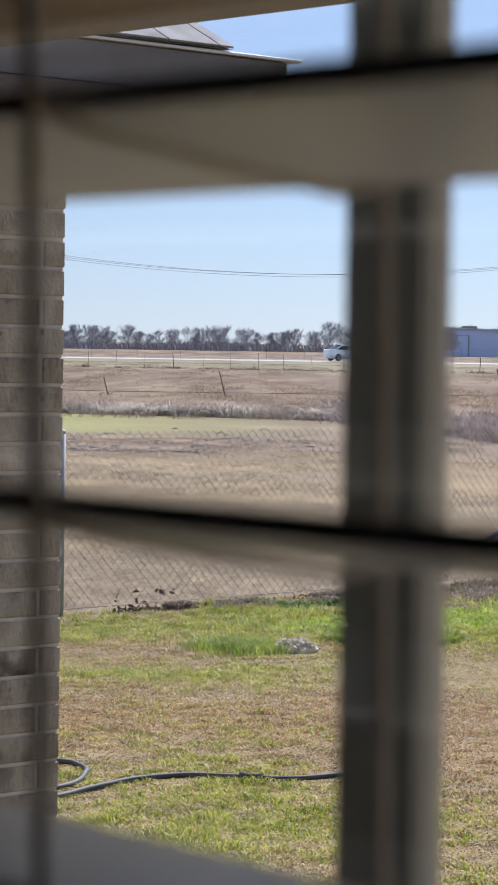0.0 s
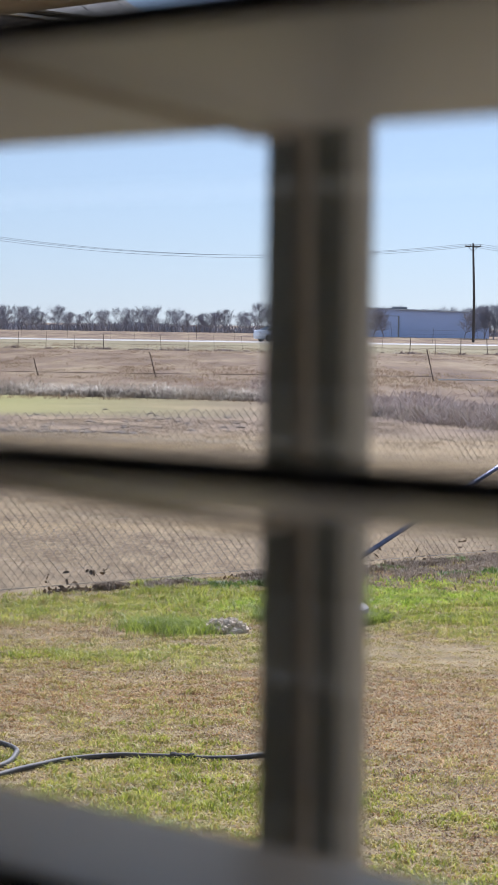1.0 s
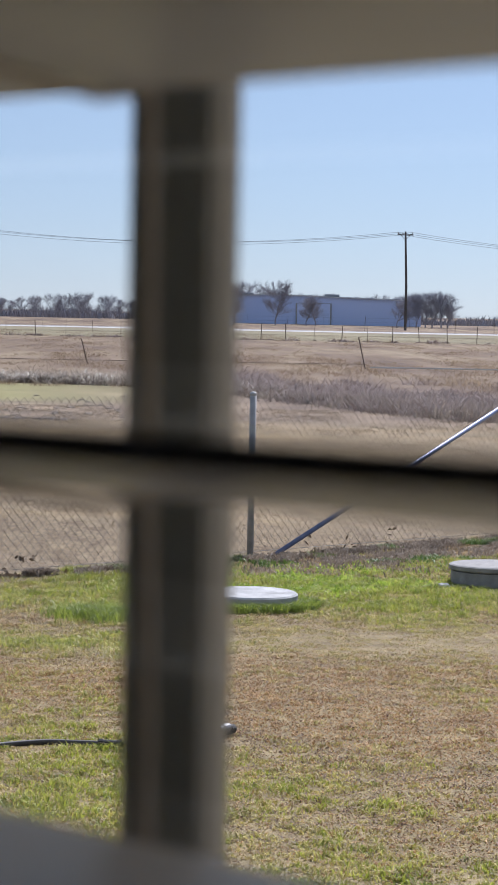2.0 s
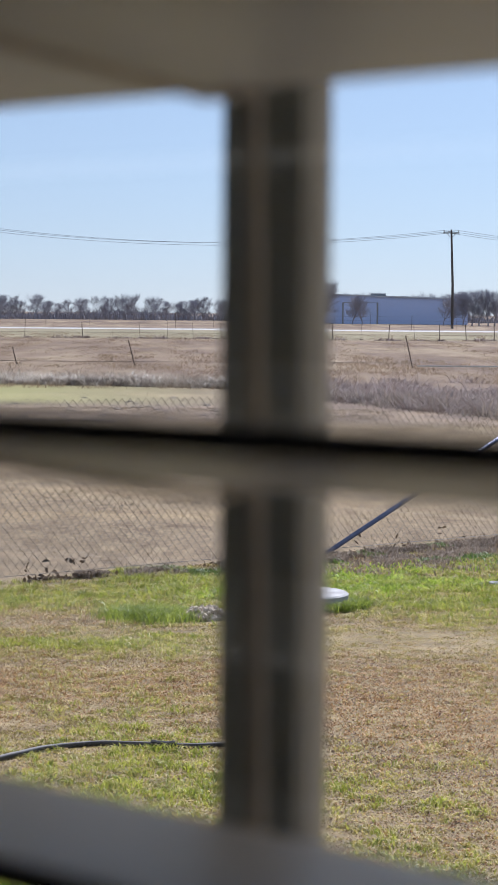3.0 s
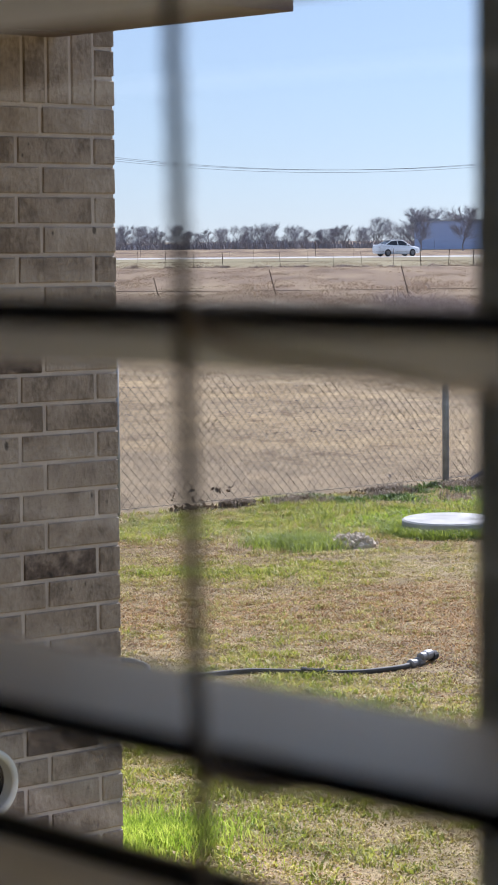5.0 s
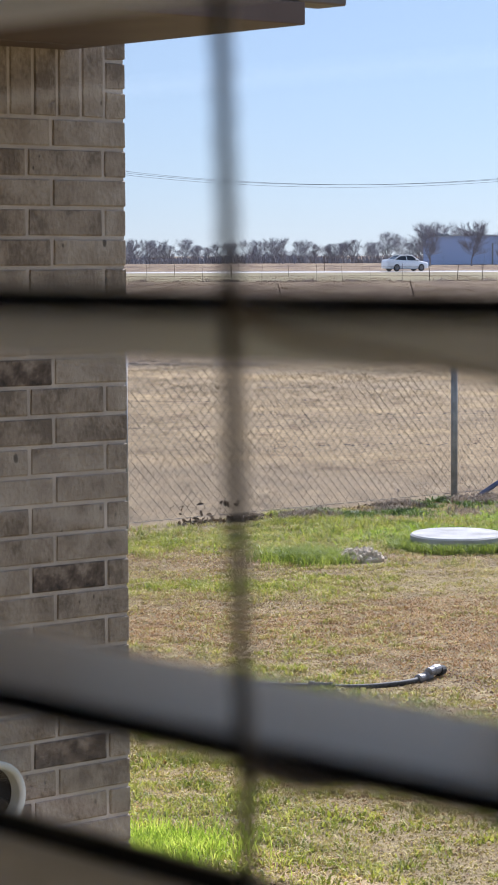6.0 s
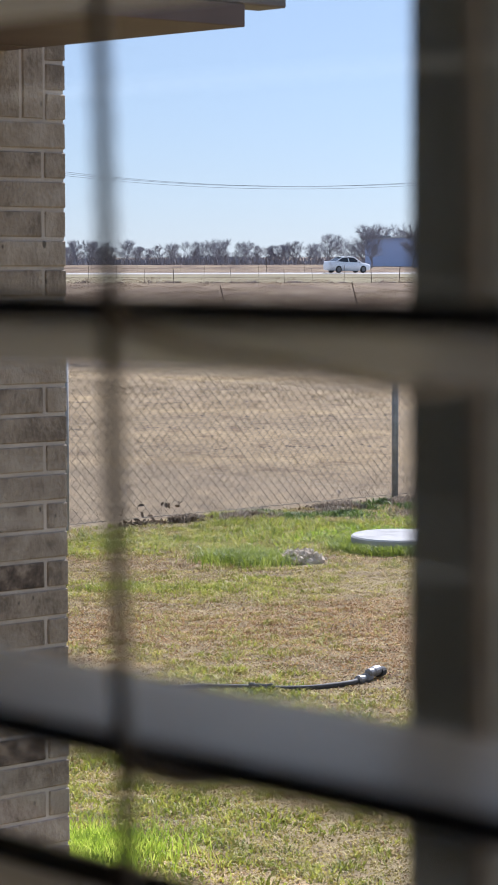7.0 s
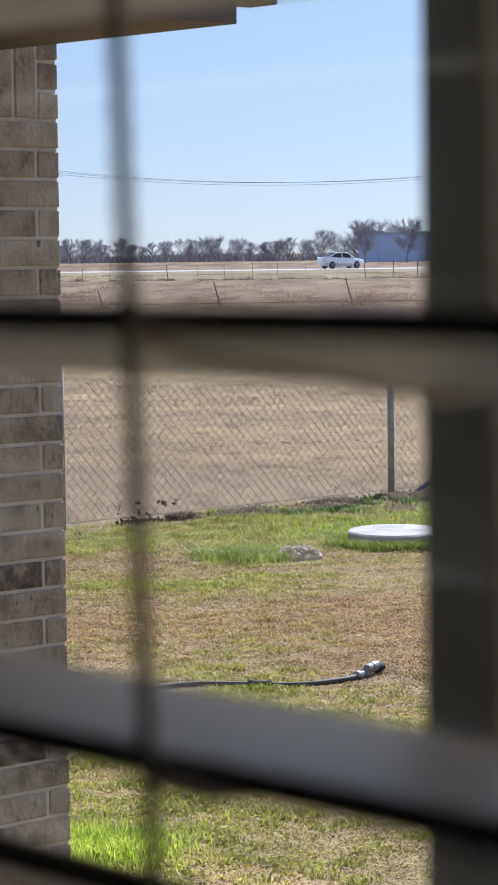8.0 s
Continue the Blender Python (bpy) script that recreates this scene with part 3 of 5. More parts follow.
def yard_grass():
    rng = np.random.default_rng(11)
    n = 640000
    # even over the ground that the window overlooks
    d = np.sqrt(rng.random(n) * (20.4 ** 2 - 6.4 ** 2) + 6.4 ** 2)
    l = d * (rng.random(n) * 2 - 1) * 0.168
    px = EYE[0] + FWD.x * d + SIDE.x * l
    py = EYE[1] + FWD.y * d + SIDE.y * l
    clear = lambda x, y, r: (px - x) ** 2 + (py - y) ** 2 > r ** 2
    keep = (px > -12.3) & ~((px < -5.1) & (py < 4.2)) & clear(-10.13, 10.59, 0.285) & clear(-10.02, 12.78, 0.3) & clear(-10.05, 9.72, 0.17)
    keep &= ~((px < -11.93) & (py < 10.95) & (rng.random(len(px)) < 0.8))
    d, l, px, py = d[keep], l[keep], px[keep], py[keep]
    g1, g2, g3, g4 = lattice(rng, 64), lattice(rng, 64), lattice(rng, 64), lattice(rng, 64)
    coarse = field_noise(px, py, 0.8, g1) * 0.55 + field_noise(px, py, 0.3, g2) * 0.45
    clump = field_noise(px, py, 0.085, g3)
    tiny = field_noise(px, py, 0.03, g4)
    bump = lambda c, w: np.exp(-((d - c) / w) ** 2)
    spot = lambda x, y, r: np.exp(-((px - x) ** 2 + (py - y) ** 2) / r ** 2)
    toward = np.clip((l + 0.3) / 1.2, 0, 1)
    green = np.interp(d, [6.4, 8, 9.4, 10.4, 11.2, 12.4, 13.0, 13.8, 14.4, 15.1, 16.5, 20.4], [0.74, 0.70, 0.62, 0.44, 0.16, 0.10, 0.16, 0.16, 0.30, 0.76, 0.82, 0.70])
    green += 0.55 * bump(13.1, 0.42) * (1 - toward) - 0.30 * bump(14.3, 0.35) * (1 - toward) + 0.25 * bump(14.4, 0.5) * toward
    green += 0.7 * spot(-5.45, 4.45, 0.22) + 0.4 * spot(-10.0, 9.6, 0.4) + 0.2 * spot(-6.6, 6.1, 0.5)
    green -= 1.0 * np.clip((px + 11.15) / -0.35, 0, 1) * np.clip((py - 10.9) / 0.9, 0, 1)
    worn = np.clip((l + 0.1) / 0.7, 0, 1) * np.interp(d, [7.2, 8.6, 12.0, 12.8], [0, 1, 1, 0])
    green -= 0.32 * worn
    turf = bump(13.4, 0.75) * (0.4 + 0.6 * toward)
    green += ((coarse - 0.5) * 1.25 + (clump - 0.5) * 0.9 + (tiny - 0.5) * 0.5) * (1 - 0.6 * turf)
    rust = 0.20 + bump(11.7, 0.8) * 0.8 + 0.35 * toward * bump(10.4, 1.7) - 0.3 * turf + 0.35 * worn + (field_noise(px, py, 0.45, g4) - 0.5) * 0.9
    is_lush = rng.random(len(px)) < np.clip(green * 1.15 - 0.50, 0, 0.8)
    is_olive = ~is_lush & (rng.random(len(px)) < np.clip(green * 1.35 + 0.16, 0.08, 0.88))
    rest = ~is_lush & ~is_olive
    is_rust = rest & (rng.random(len(px)) < np.clip(rust, 0.05, 0.85))
    is_straw = rest & ~is_rust
    is_tan = is_straw & (rng.random(len(px)) < turf * 1.1)
    is_straw &= ~is_tan
    is_dull = is_straw & (rng.random(len(px)) < 0.10 + 0.75 * worn)
    is_straw &= ~is_dull
    # gaps where the soil shows, clump by clump
    gap = field_noise(px, py, 0.06, g2) * 0.6 + tiny * 0.4
    thick = rng.random(len(px)) < np.clip(0.6 + 1.6 * (gap - 0.2), 0.5, 1)
    lushness = np.clip(green, 0, 1.2)
    for nm, mask, h0, h1, w, lean, mat, label in (
            ("green_grass", is_lush, 0.010, 0.030, 0.0058, 0.9, "lush", "bright green winter grass tufts in the yard"),
            ("olive_grass", is_olive & thick, 0.008, 0.026, 0.0068, 1.3, "olive", "olive green low weeds and grass in the yard"),
            ("dry_grass", is_straw & thick, 0.009, 0.026, 0.0072, 1.6, "straw", "straw coloured dormant grass in the yard"),
            ("tan_grass", is_tan, 0.007, 0.018, 0.0075, 1.6, "tan", "short warm tan dormant turf in the yard"),
            ("dull_grass", is_dull & thick, 0.009, 0.028, 0.0072, 1.4, "dull", "dull grey brown dead grass in the yard"),
            ("rusty_grass", is_rust & thick, 0.009, 0.028, 0.0072, 1.5, "rust", "reddish brown dead grass in the yard")):
        k = mask.nonzero()[0]
        q = rng.random(len(k))
        h = (h0 + (h1 - h0) * q) * (0.7 + 0.8 * lushness[k]) * (0.6 + 0.8 * clump[k]) * (1 - 0.45 * turf[k]) * np.interp(d[k], [6.4, 10, 14], [0.62, 0.8, 1.0])
        blades(nm, px[k], py[k], np.zeros(len(k)) - 0.002, h, w * (0.6 + 0.8 * rng.random(len(k))), lean * (0.5 + rng.random(len(k))), M[mat], label, seed=len(k))


M["twig"] = surface("grey_brush_twigs", [(0.13, 0.095, 0.065), (0.25, 0.195, 0.14), (0.42, 0.35, 0.27)], 1.2, 6, 0.9, 0.0, island=True, spread=0.5, through_light=0.35)
M["far_rust"] = surface("far_rust", [(0.145, 0.096, 0.062), (0.185, 0.127, 0.082), (0.23, 0.165, 0.107)], 0.15, 2, 0.9, 0.0, island=True, spread=0.2, through_light=0.7)
M["far_straw"] = surface("far_straw", [(0.155, 0.109, 0.067), (0.205, 0.148, 0.092), (0.26, 0.198, 0.126)], 0.15, 2, 0.9, 0.0, island=True, spread=0.2, through_light=0.7)
M["dead"] = surface("dead_field_grass", [(0.19, 0.136, 0.074), (0.275, 0.205, 0.113), (0.36, 0.275, 0.155)], 0.15, 2, 0.85, 0.0, island=True, spread=0.35, through_light=0.35)


def vivid_patch():
    """Longer fresh grass against the foot of the wall."""
    rng = np.random.default_rng(77)
    n = 4200
    x, y = rng.normal(-5.42, 0.13, n), rng.normal(4.40, 0.13, n)
    k = (y > 4.17) & (rng.random(n) < 0.95)
    x, y = x[k], y[k]
    n = len(x)
    m = 5200
    a, r = rng.random(m) * math.tau, 0.29 + 0.12 * rng.random(m)
    front = rng.random(m) < 0.35 + 0.65 * (np.cos(a - math.atan2(-FWD.y, -FWD.x)) > 0.2)
    cx, cy = -10.13 + np.cos(a) * r, 10.59 + np.sin(a) * r
    bx, by = rng.normal(-10.28, 0.13, m), rng.normal(9.52, 0.11, m)
    ex, ey = np.concatenate([cx[front], bx]), np.concatenate([cy[front], by])
    q = len(ex)
    blades("tuft_grass", ex, ey, np.zeros(q) - 0.002, 0.03 + 0.06 * rng.random(q), 0.005 * np.ones(q), 0.9 * (0.4 + rng.random(q)), M["tuft"], "taller green tufts round the cover and mound", seed=79)
    blades("wall_foot_grass", x, y, np.zeros(n) - 0.002, 0.02 + 0.045 * rng.random(n), 0.0045 * np.ones(n), 0.45 * (0.4 + rng.random(n)), M["vivid"], "longer vivid green grass at the foot of the wall", seed=78)


M["tuft"] = surface("grass_tuft", [(0.12, 0.17, 0.018), (0.23, 0.30, 0.034), (0.38, 0.43, 0.075)], 6, 40, 0.6, 0.0, island=True, spread=0.5, through_light=0.4)
M["vivid"] = surface("grass_vivid", [(0.17, 0.27, 0.02), (0.31, 0.43, 0.04), (0.47, 0.55, 0.09)], 6, 40, 0.55, 0.0, island=True, spread=0.5, through_light=0.5)
vivid_patch()


def field_grass():
    rng = np.random.default_rng(5)
    g, g2 = lattice(rng, 64), lattice(rng, 64)
    n = 190000
    d = np.sqrt(rng.random(n) * (46.0 ** 2 - 16.8 ** 2) + 16.8 ** 2)
    l = d * (rng.random(n) * 2 - 1) * 0.168
    px, py = EYE[0] + FWD.x * d + SIDE.x * l, EYE[1] + FWD.y * d + SIDE.y * l
    tuft = 0.5 * field_noise(l, d * 0.4, 0.12, g) + 0.5 * field_noise(l, d * 0.5, 0.7, g2)
    keep = (px < -12.2) & (rng.random(n) < np.clip(2.6 * (tuft - 0.32), 0.06, 1))
    d, px, py, tuft = d[keep], px[keep], py[keep], tuft[keep]
    dark = rng.random(len(d)) < np.clip(1.6 * (tuft - 0.5), 0.05, 0.35)
    for nm, k, mat, label in (("field_stubble", ~dark, "dead", "short mown dry stubble of the field"), ("weathered_stubble", dark, "twig", "dull grey brown stubble tufts of the field")):
        q = k.sum()
        h = (0.005 + 0.012 * rng.random(q)) * (0.5 + tuft[k]) * (d[k] / 20) ** 0.5
        blades(nm, px[k], py[k], np.zeros(q) - 0.002, h, 0.0045 * (d[k] / 18) ** 0.7, 1.1 * (0.5 + rng.random(q)), M[mat], label, seed=3 + int(mat == "twig"))
    # rough dead grass past the ditch, in drifts
    n = 120000
    d = 57.0 * (215.0 / 57.0) ** rng.random(n)
    l = d * (rng.random(n) * 2 - 1) * 0.172
    px, py = EYE[0] + FWD.x * d + SIDE.x * l, EYE[1] + FWD.y * d + SIDE.y * l
    drift = 0.55 * field_noise(l, d * 0.16, 1.6, g) + 0.45 * field_noise(l, d * 0.2, 0.45, g2)
    keep = rng.random(n) < np.clip(2.4 * (drift - 0.28), 0.05, 1)
    d, px, py, drift = d[keep], px[keep], py[keep], drift[keep]
    red = rng.random(len(d)) < np.clip(3.0 * (field_noise(px, py, 5.0, g2) - 0.45), 0.05, 0.9)
    for nm, k, mat, label in (("tall_grass", ~red, "far_straw", "tall straw coloured dead grass of the far field"), ("rusty_tall_grass", red, "far_rust", "reddish brown tall dead grass of the far field")):
        q = k.sum()
        h = (0.04 + 0.14 * rng.random(q)) * (0.3 + 1.1 * drift[k]) * np.interp(d[k], [57, 75, 120, 215], [0.8, 0.75, 0.65, 0.5])
        blades(nm, px[k], py[k], np.array([terrain(a, b) for a, b in zip(px[k], py[k])]) - 0.01, h, 0.016 * (d[k] / 60), 1.7 * (0.4 + rng.random(q)), M[mat], label, seed=4 + int(mat == "far_rust"))


yard_grass()
field_grass()

# distance haze is mixed into the bark colour: paler and bluer
M["hazed_bark"] = surface("hazed_tree_bark", [(0.225, 0.215, 0.24), (0.33, 0.32, 0.35)], 1.5, 12, 0.95, 0.0, vary=0.15)


# very dark stems: the shadow line along the ditch, put into colour
M["shade_weed"] = surface("shade_dark_weeds", [(0.05, 0.037, 0.028), (0.095, 0.07, 0.052), (0.16, 0.12, 0.09)], 1.5, 6, 0.9, 0.0, island=True, spread=0.4, through_light=0.2)
M["bramble"] = surface("bramble_stems", [(0.125, 0.09, 0.078), (0.205, 0.155, 0.138), (0.32, 0.26, 0.235)], 1.5, 6, 0.9, 0.0, island=True, spread=0.5, through_light=0.35)
M["pale_reed"] = surface("pale_dead_reeds", [(0.30, 0.25, 0.19), (0.52, 0.46, 0.37), (0.80, 0.74, 0.64)], 1.5, 6, 0.9, 0.0, island=True, spread=0.5, through_light=0.3)


def clumps(name, count, per, pick, size, material, label, seed, lean=1.7):
    """Domes of stems that spread from many roots."""
    rng = np.random.default_rng(seed)
    d, l = pick(rng, count)
    r = size[0] + (size[1] - size[0]) * rng.random(count) ** 2
    cx, cy = EYE[0] + FWD.x * d + SIDE.x * l, EYE[1] + FWD.y * d + SIDE.y * l
    k = np.repeat(np.arange(count), per)
    n = len(k)
    a, q = rng.random(n) * math.tau, np.sqrt(rng.random(n))
    px, py = cx[k] + np.cos(a) * q * r[k] * 1.3, cy[k] + np.sin(a) * q * r[k] * 1.3
    h = 0.8 * r[k] * (1.1 - q ** 2) * (0.35 + 0.75 * rng.random(n))
    blades(name, px, py, np.zeros(n) - 0.01, h, (0.009 + 0.014 * rng.random(n)) * (d[k] / 55), lean * (0.3 + rng.random(n)), material, label, "brush", seed=seed)


def ditch_line(l):
    return np.interp(l, [-11, -4.5, 0, 1.2, 2.2, 4.2, 5.5, 11], [62, 60, 58.5, 57.5, 52, 45.5, 42.0, 37])


def along_ditch(spread, side=(-11.0, 11.0)):
    def pick(rng, n):
        l = side[0] + (side[1] - side[0]) * rng.random(n)
        return ditch_line(l) + np.abs(rng.normal(0, 1, n)) * spread, l
    return pick


clumps("ditch_scrub", 380, 110, along_ditch(2.2), (0.22, 0.72), M["twig"], "brown grey dead scrub along the ditch", 61)
clumps("ditch_reeds", 300, 130, along_ditch(1.6, (-11.0, 2.5)), (0.16, 0.62), M["pale_reed"], "pale dead reeds in clumps along the ditch", 62, 2.3)
# these clumps fill the shadowed gaps at the foot of the reeds
clumps("ditch_weeds", 260, 120, along_ditch(0.6, (-11.0, 3.5)), (0.14, 0.5), M["shade_weed"], "dead weeds darkened for the shadows between the ditch reeds", 64, 2.0)
clumps("bramble", 620, 110, along_ditch(6.5, (1.2, 11.0)), (0.2, 0.8), M["bramble"], "tangled leafless bramble on the ditch bank", 63, 2.7)


clumps("fence_tufts", 90, 60, lambda rng, n: (166 + rng.normal(0, 1.0, n), (rng.random(n) * 2 - 1) * 28), (0.12, 0.55), M["bramble"], "brown tufts under the roadside fence", 65, 1.6)


def soil_clods():
    rng = np.random.default_rng(70)
    verts, faces = [], []
    for i in range(420):
        d = rng.normal(40.2, 0.22) + (rng.random() < 0.45) * abs(rng.normal(0, 5))
        l = -6.5 + 5.2 * rng.random() ** 1.2 + (d > 41) * rng.uniform(-1, 5)
        x, y = place(d, l)
        r = 0.016 + 0.065 * rng.random() ** 2
        o = len(verts)
        verts.append((x, y, r * 0.45))
        for k in range(6):
            w = k * math.tau / 6
            q = r * (0.7 + 0.6 * rng.random())
            verts.append((x + q * math.cos(w), y + q * math.sin(w), r * 0.25 * rng.random()))
        for k in range(6):
            w = k * math.tau / 6
            verts.append((x + r * 1.2 * math.cos(w), y + r * 1.2 * math.sin(w), -0.01))
        for k in range(6):
            m = (k + 1) % 6
            faces.append((o, o + 1 + k, o + 1 + m))
            faces.append((o + 1 + k, o + 7 + k, o + 7 + m, o + 1 + m))
    for i in range(1500):
        # crumbs strewn in broken rows by the mower
        row = rng.integers(0, 14)
        l = rng.normal([-4.2, 0.4, 2.6, -1.8][row % 4], 1.1)
        d = 21.5 + 1.25 * row + 0.35 * math.sin(l * 1.3 + row) + rng.normal(0, 0.10)
        x, y = place(d, l)
        r = 0.006 + 0.020 * rng.random() ** 2
        o = len(verts)
        verts.append((x, y, r * 0.5))
        for k in range(5):
            w = k * math.tau / 5
            q = r * (0.8 + 0.8 * rng.random())
            verts.append((x + q * math.cos(w), y + q * math.sin(w), -0.004))
        faces += [(o, o + 1 + k, o + 1 + (k + 1) % 5) for k in range(5)]
    tagged(raw("soil_clods", verts, faces, M["clod"]), "dark turned clods of soil in the field", "soil", kind="stuff")


M["clod"] = surface("dark_clod", [(0.06, 0.045, 0.035), (0.13, 0.10, 0.08)], 4, 30, 0.95, 0.3)
soil_clods()

# ---- chain link fence ----
FX, F0, F1 = -12.26, 8.2, 19.4


def fence():
    fe = empty("chain_link_fence", FX, 12.0, 0, "galvanised chain link fence with steel posts in the yard", "fence")
    inv = Matrix.Translation((-FX, -12.0, 0))
    verts, faces = [], []
    h, cell, r = 1.17, 0.036, 0.0014

    def rod(p, q):
        d = (q - p).normalized()
        a = d.cross(Vector((1, 0, 0))).normalized()
        b = d.cross(a)
        o = len(verts)
        for e in (p, q):
            for k in range(3):
                w = k * math.tau / 3
                verts.append(tuple(e + (a * math.cos(w) + b * math.sin(w)) * r))
        for k in range(3):
            m = (k + 1) % 3
            faces.append((o + k, o + m, o + 3 + m, o + 3 + k))

    # each wire zigzags from the foot to the top; neighbours interlock
    rng = random.Random(2)
    count = int((F1 - F0) / cell)
    half = cell
    for i in range(count):
        y0 = F0 + i * cell
        pts = []
        k, z = i % 2, 0.03
        while z < h + 0.001:
            sag = 0.006 * math.sin(y0 * 1.7 + z * 2)
            pts.append(Vector((FX + (0.0018 if k % 2 else -0.0018) + sag, y0 + (cell if k % 2 else 0.0) * 1.0, z)))
            k += 1
            z += half * 1.02
        for p, q in zip(pts, pts[1:]):
            rod(p, q)
    ob = raw("chain_link", [tuple(inv @ Vector(v)) for v in verts], faces, M["wire"], fe, "diamond wire mesh")
    tagged(ob, kind="stuff")
    for y in (9.74, 12.735, 15.75, 18.6):
        bm = tube([(FX + 0.03, y, -0.05), (FX + 0.03, y, 1.17)], 0.024, 14)
        bm.transform(inv)
        post = smooth(part("post", bm, M["galv"], fe, "round galvanised steel post"))
        bm = bmesh.new()
        bmesh.ops.create_uvsphere(bm, u_segments=12, v_segments=6, radius=0.028, matrix=Matrix.Translation((FX + 0.03, y, 1.17)) @ Matrix.Diagonal((1, 1, 0.7, 1)))
        bm.transform(inv)
        smooth(part("post_cap", bm, M["galv"], post))
        for z in (0.25, 0.6, 0.95):
            bm = tube([(FX + 0.03 + 0.026 * math.cos(k * math.tau / 10), y + 0.026 * math.sin(k * math.tau / 10), z) for k in range(11)], 0.002, 5, cap=False)
            bm.transform(inv)
            part("tie_wire", bm, M["galv"], post)
    bm = tube([(FX + 0.06, 12.93, 0.0), (FX + 0.05, 15.73, 1.12)], 0.0175, 12)
    bm.transform(inv)
    smooth(part("brace", bm, M["old_galv"], fe, "slanting galvanised brace pipe"))
    bm = tube([(FX, F0, 0.04), (FX, F1, 0.04)], 0.0018, 5)
    bm.transform(inv)
    part("tension_wire", bm, M["galv"], fe)


fence()


# ---- things in the yard ----
def lathe(profile, sides=40):
    """A (radius, z) profile turned about z."""
    bm = bmesh.new()
    rings = [[bm.verts.new((r * math.cos(k * math.tau / sides), r * math.sin(k * math.tau / sides), z)) for k in range(sides)] for r, z in profile]
    for a, b in zip(rings, rings[1:]):
        for k in range(sides):
            bm.faces.new((a[k], a[(k + 1) % sides], b[(k + 1) % sides], b[k]))
    bm.faces.new(rings[0][::-1])
    bm.faces.new(rings[-1])
    return bm


def concrete_lid():
    t = empty("concrete_cover", -10.13, 10.59, 0, "round pale concrete tank lid lying in the grass", "lid")
    t.rotation_euler = (radians(0.9), radians(1.0), 0)
    part("collar", lathe([(0.262, -0.03), (0.262, 0.030)]), M["concrete"], t)
    part("lid", lathe([(0.258, 0.032), (0.276, 0.037), (0.279, 0.078), (0.268, 0.087), (0.15, 0.090), (0.02, 0.091)]), M["concrete"], t)
    t = empty("tank_riser", -10.02, 12.78, 0, "round grey concrete tank riser with a flat lid", "riser")
    part("riser_ring", lathe([(0.30, -0.05), (0.30, 0.095), (0.29, 0.10)]), M["riser"], t)
    part("lid", lathe([(0.305, 0.103), (0.312, 0.11), (0.312, 0.132), (0.30, 0.139), (0.02, 0.142)]), M["riser"], t)
    rng = random.Random(6)
    bm = bmesh.new()
    bmesh.ops.create_icosphere(bm, subdivisions=2, radius=0.05, matrix=Matrix.Translation((-10.09, 12.33, 0.012)) @ Matrix.Diagonal((1.0, 0.8, 0.45, 1)))
    for v in bm.verts:
        v.co += Vector((rng.uniform(-1, 1), rng.uniform(-1, 1), rng.uniform(-1, 1))) * 0.006
    tagged(part("stone", bm, M["concrete"]), "small pale broken stone in the grass", "stone")


concrete_lid()


def mud_mound():
    """A low ring of pellets round a sunken middle."""
    rng = random.Random(3)
    bm = bmesh.new()
    bmesh.ops.create_uvsphere(bm, u_segments=48, v_segments=20, radius=1)
    for v in bm.verts:
        r = math.hypot(v.co.x, v.co.y)
        k = 1 + 0.12 * noise.noise(v.co * 2.3)
        ring = 0.034 * max(0.0, math.sin(math.pi * min(1.0, r * 0.92 + 0.10))) + 0.012 * noise.noise(v.co * 5.0)
        v.co = Vector((v.co.x * 0.155 * k, v.co.y * 0.155 * k, ring if v.co.z > 0 else -0.02))
    for i in range(120):
        w, q = rng.uniform(0, math.tau), rng.gauss(0.095, 0.042)
        s = rng.uniform(0.010, 0.028)
        z = 0.034 * max(0.0, math.sin(math.pi * min(1.0, q / 0.155 * 0.92 + 0.10))) + 0.2 * s
        m = pose(q * math.cos(w), q * math.sin(w), z, rng.uniform(0, 180), rng.uniform(0, 180), 0) @ Matrix.Diagonal((s, s * rng.uniform(0.6, 1), s * rng.uniform(0.5, 0.9), 1))
        bmesh.ops.create_icosphere(bm, subdivisions=1, radius=1, matrix=m)
    bm.transform(Matrix.Translation((-10.07, 9.74, 0.016)) @ Matrix.Diagonal((0.86, 0.86, 1.0, 1)))
    tagged(part("mud_mound", bm, M["mud"]), "low grey mound of dry mud pellets in grass", "mound")


mud_mound()

M["rubber"] = surface("hose_rubber", [(0.03, 0.029, 0.028), (0.065, 0.062, 0.06)], 6, 120, 0.72, 0.08)
M["brass"] = surface("worn_fitting_metal", [(0.14, 0.14, 0.145), (0.25, 0.25, 0.255)], 30, 200, 0.55, 0.1, metal=0.55)
M["black"] = surface("black_plastic", [(0.012, 0.012, 0.012), (0.025, 0.025, 0.025)], 30, 200, 0.85, 0.1)


def spline(points, per=10):
    pts = [Vector(p) for p in points]
    out = []
    for i in range(len(pts) - 1):
        p0, p1, p2, p3 = pts[max(i - 1, 0)], pts[i], pts[i + 1], pts[min(i + 2, len(pts) - 1)]
        for k in range(per):
            t = k / per
            out.append(0.5 * ((2 * p1) + (p2 - p0) * t + (2 * p0 - 5 * p1 + 4 * p2 - p3) * t * t + (3 * p1 - p0 - 3 * p2 + p3) * t ** 3))
    out.append(pts[-1])
    return out


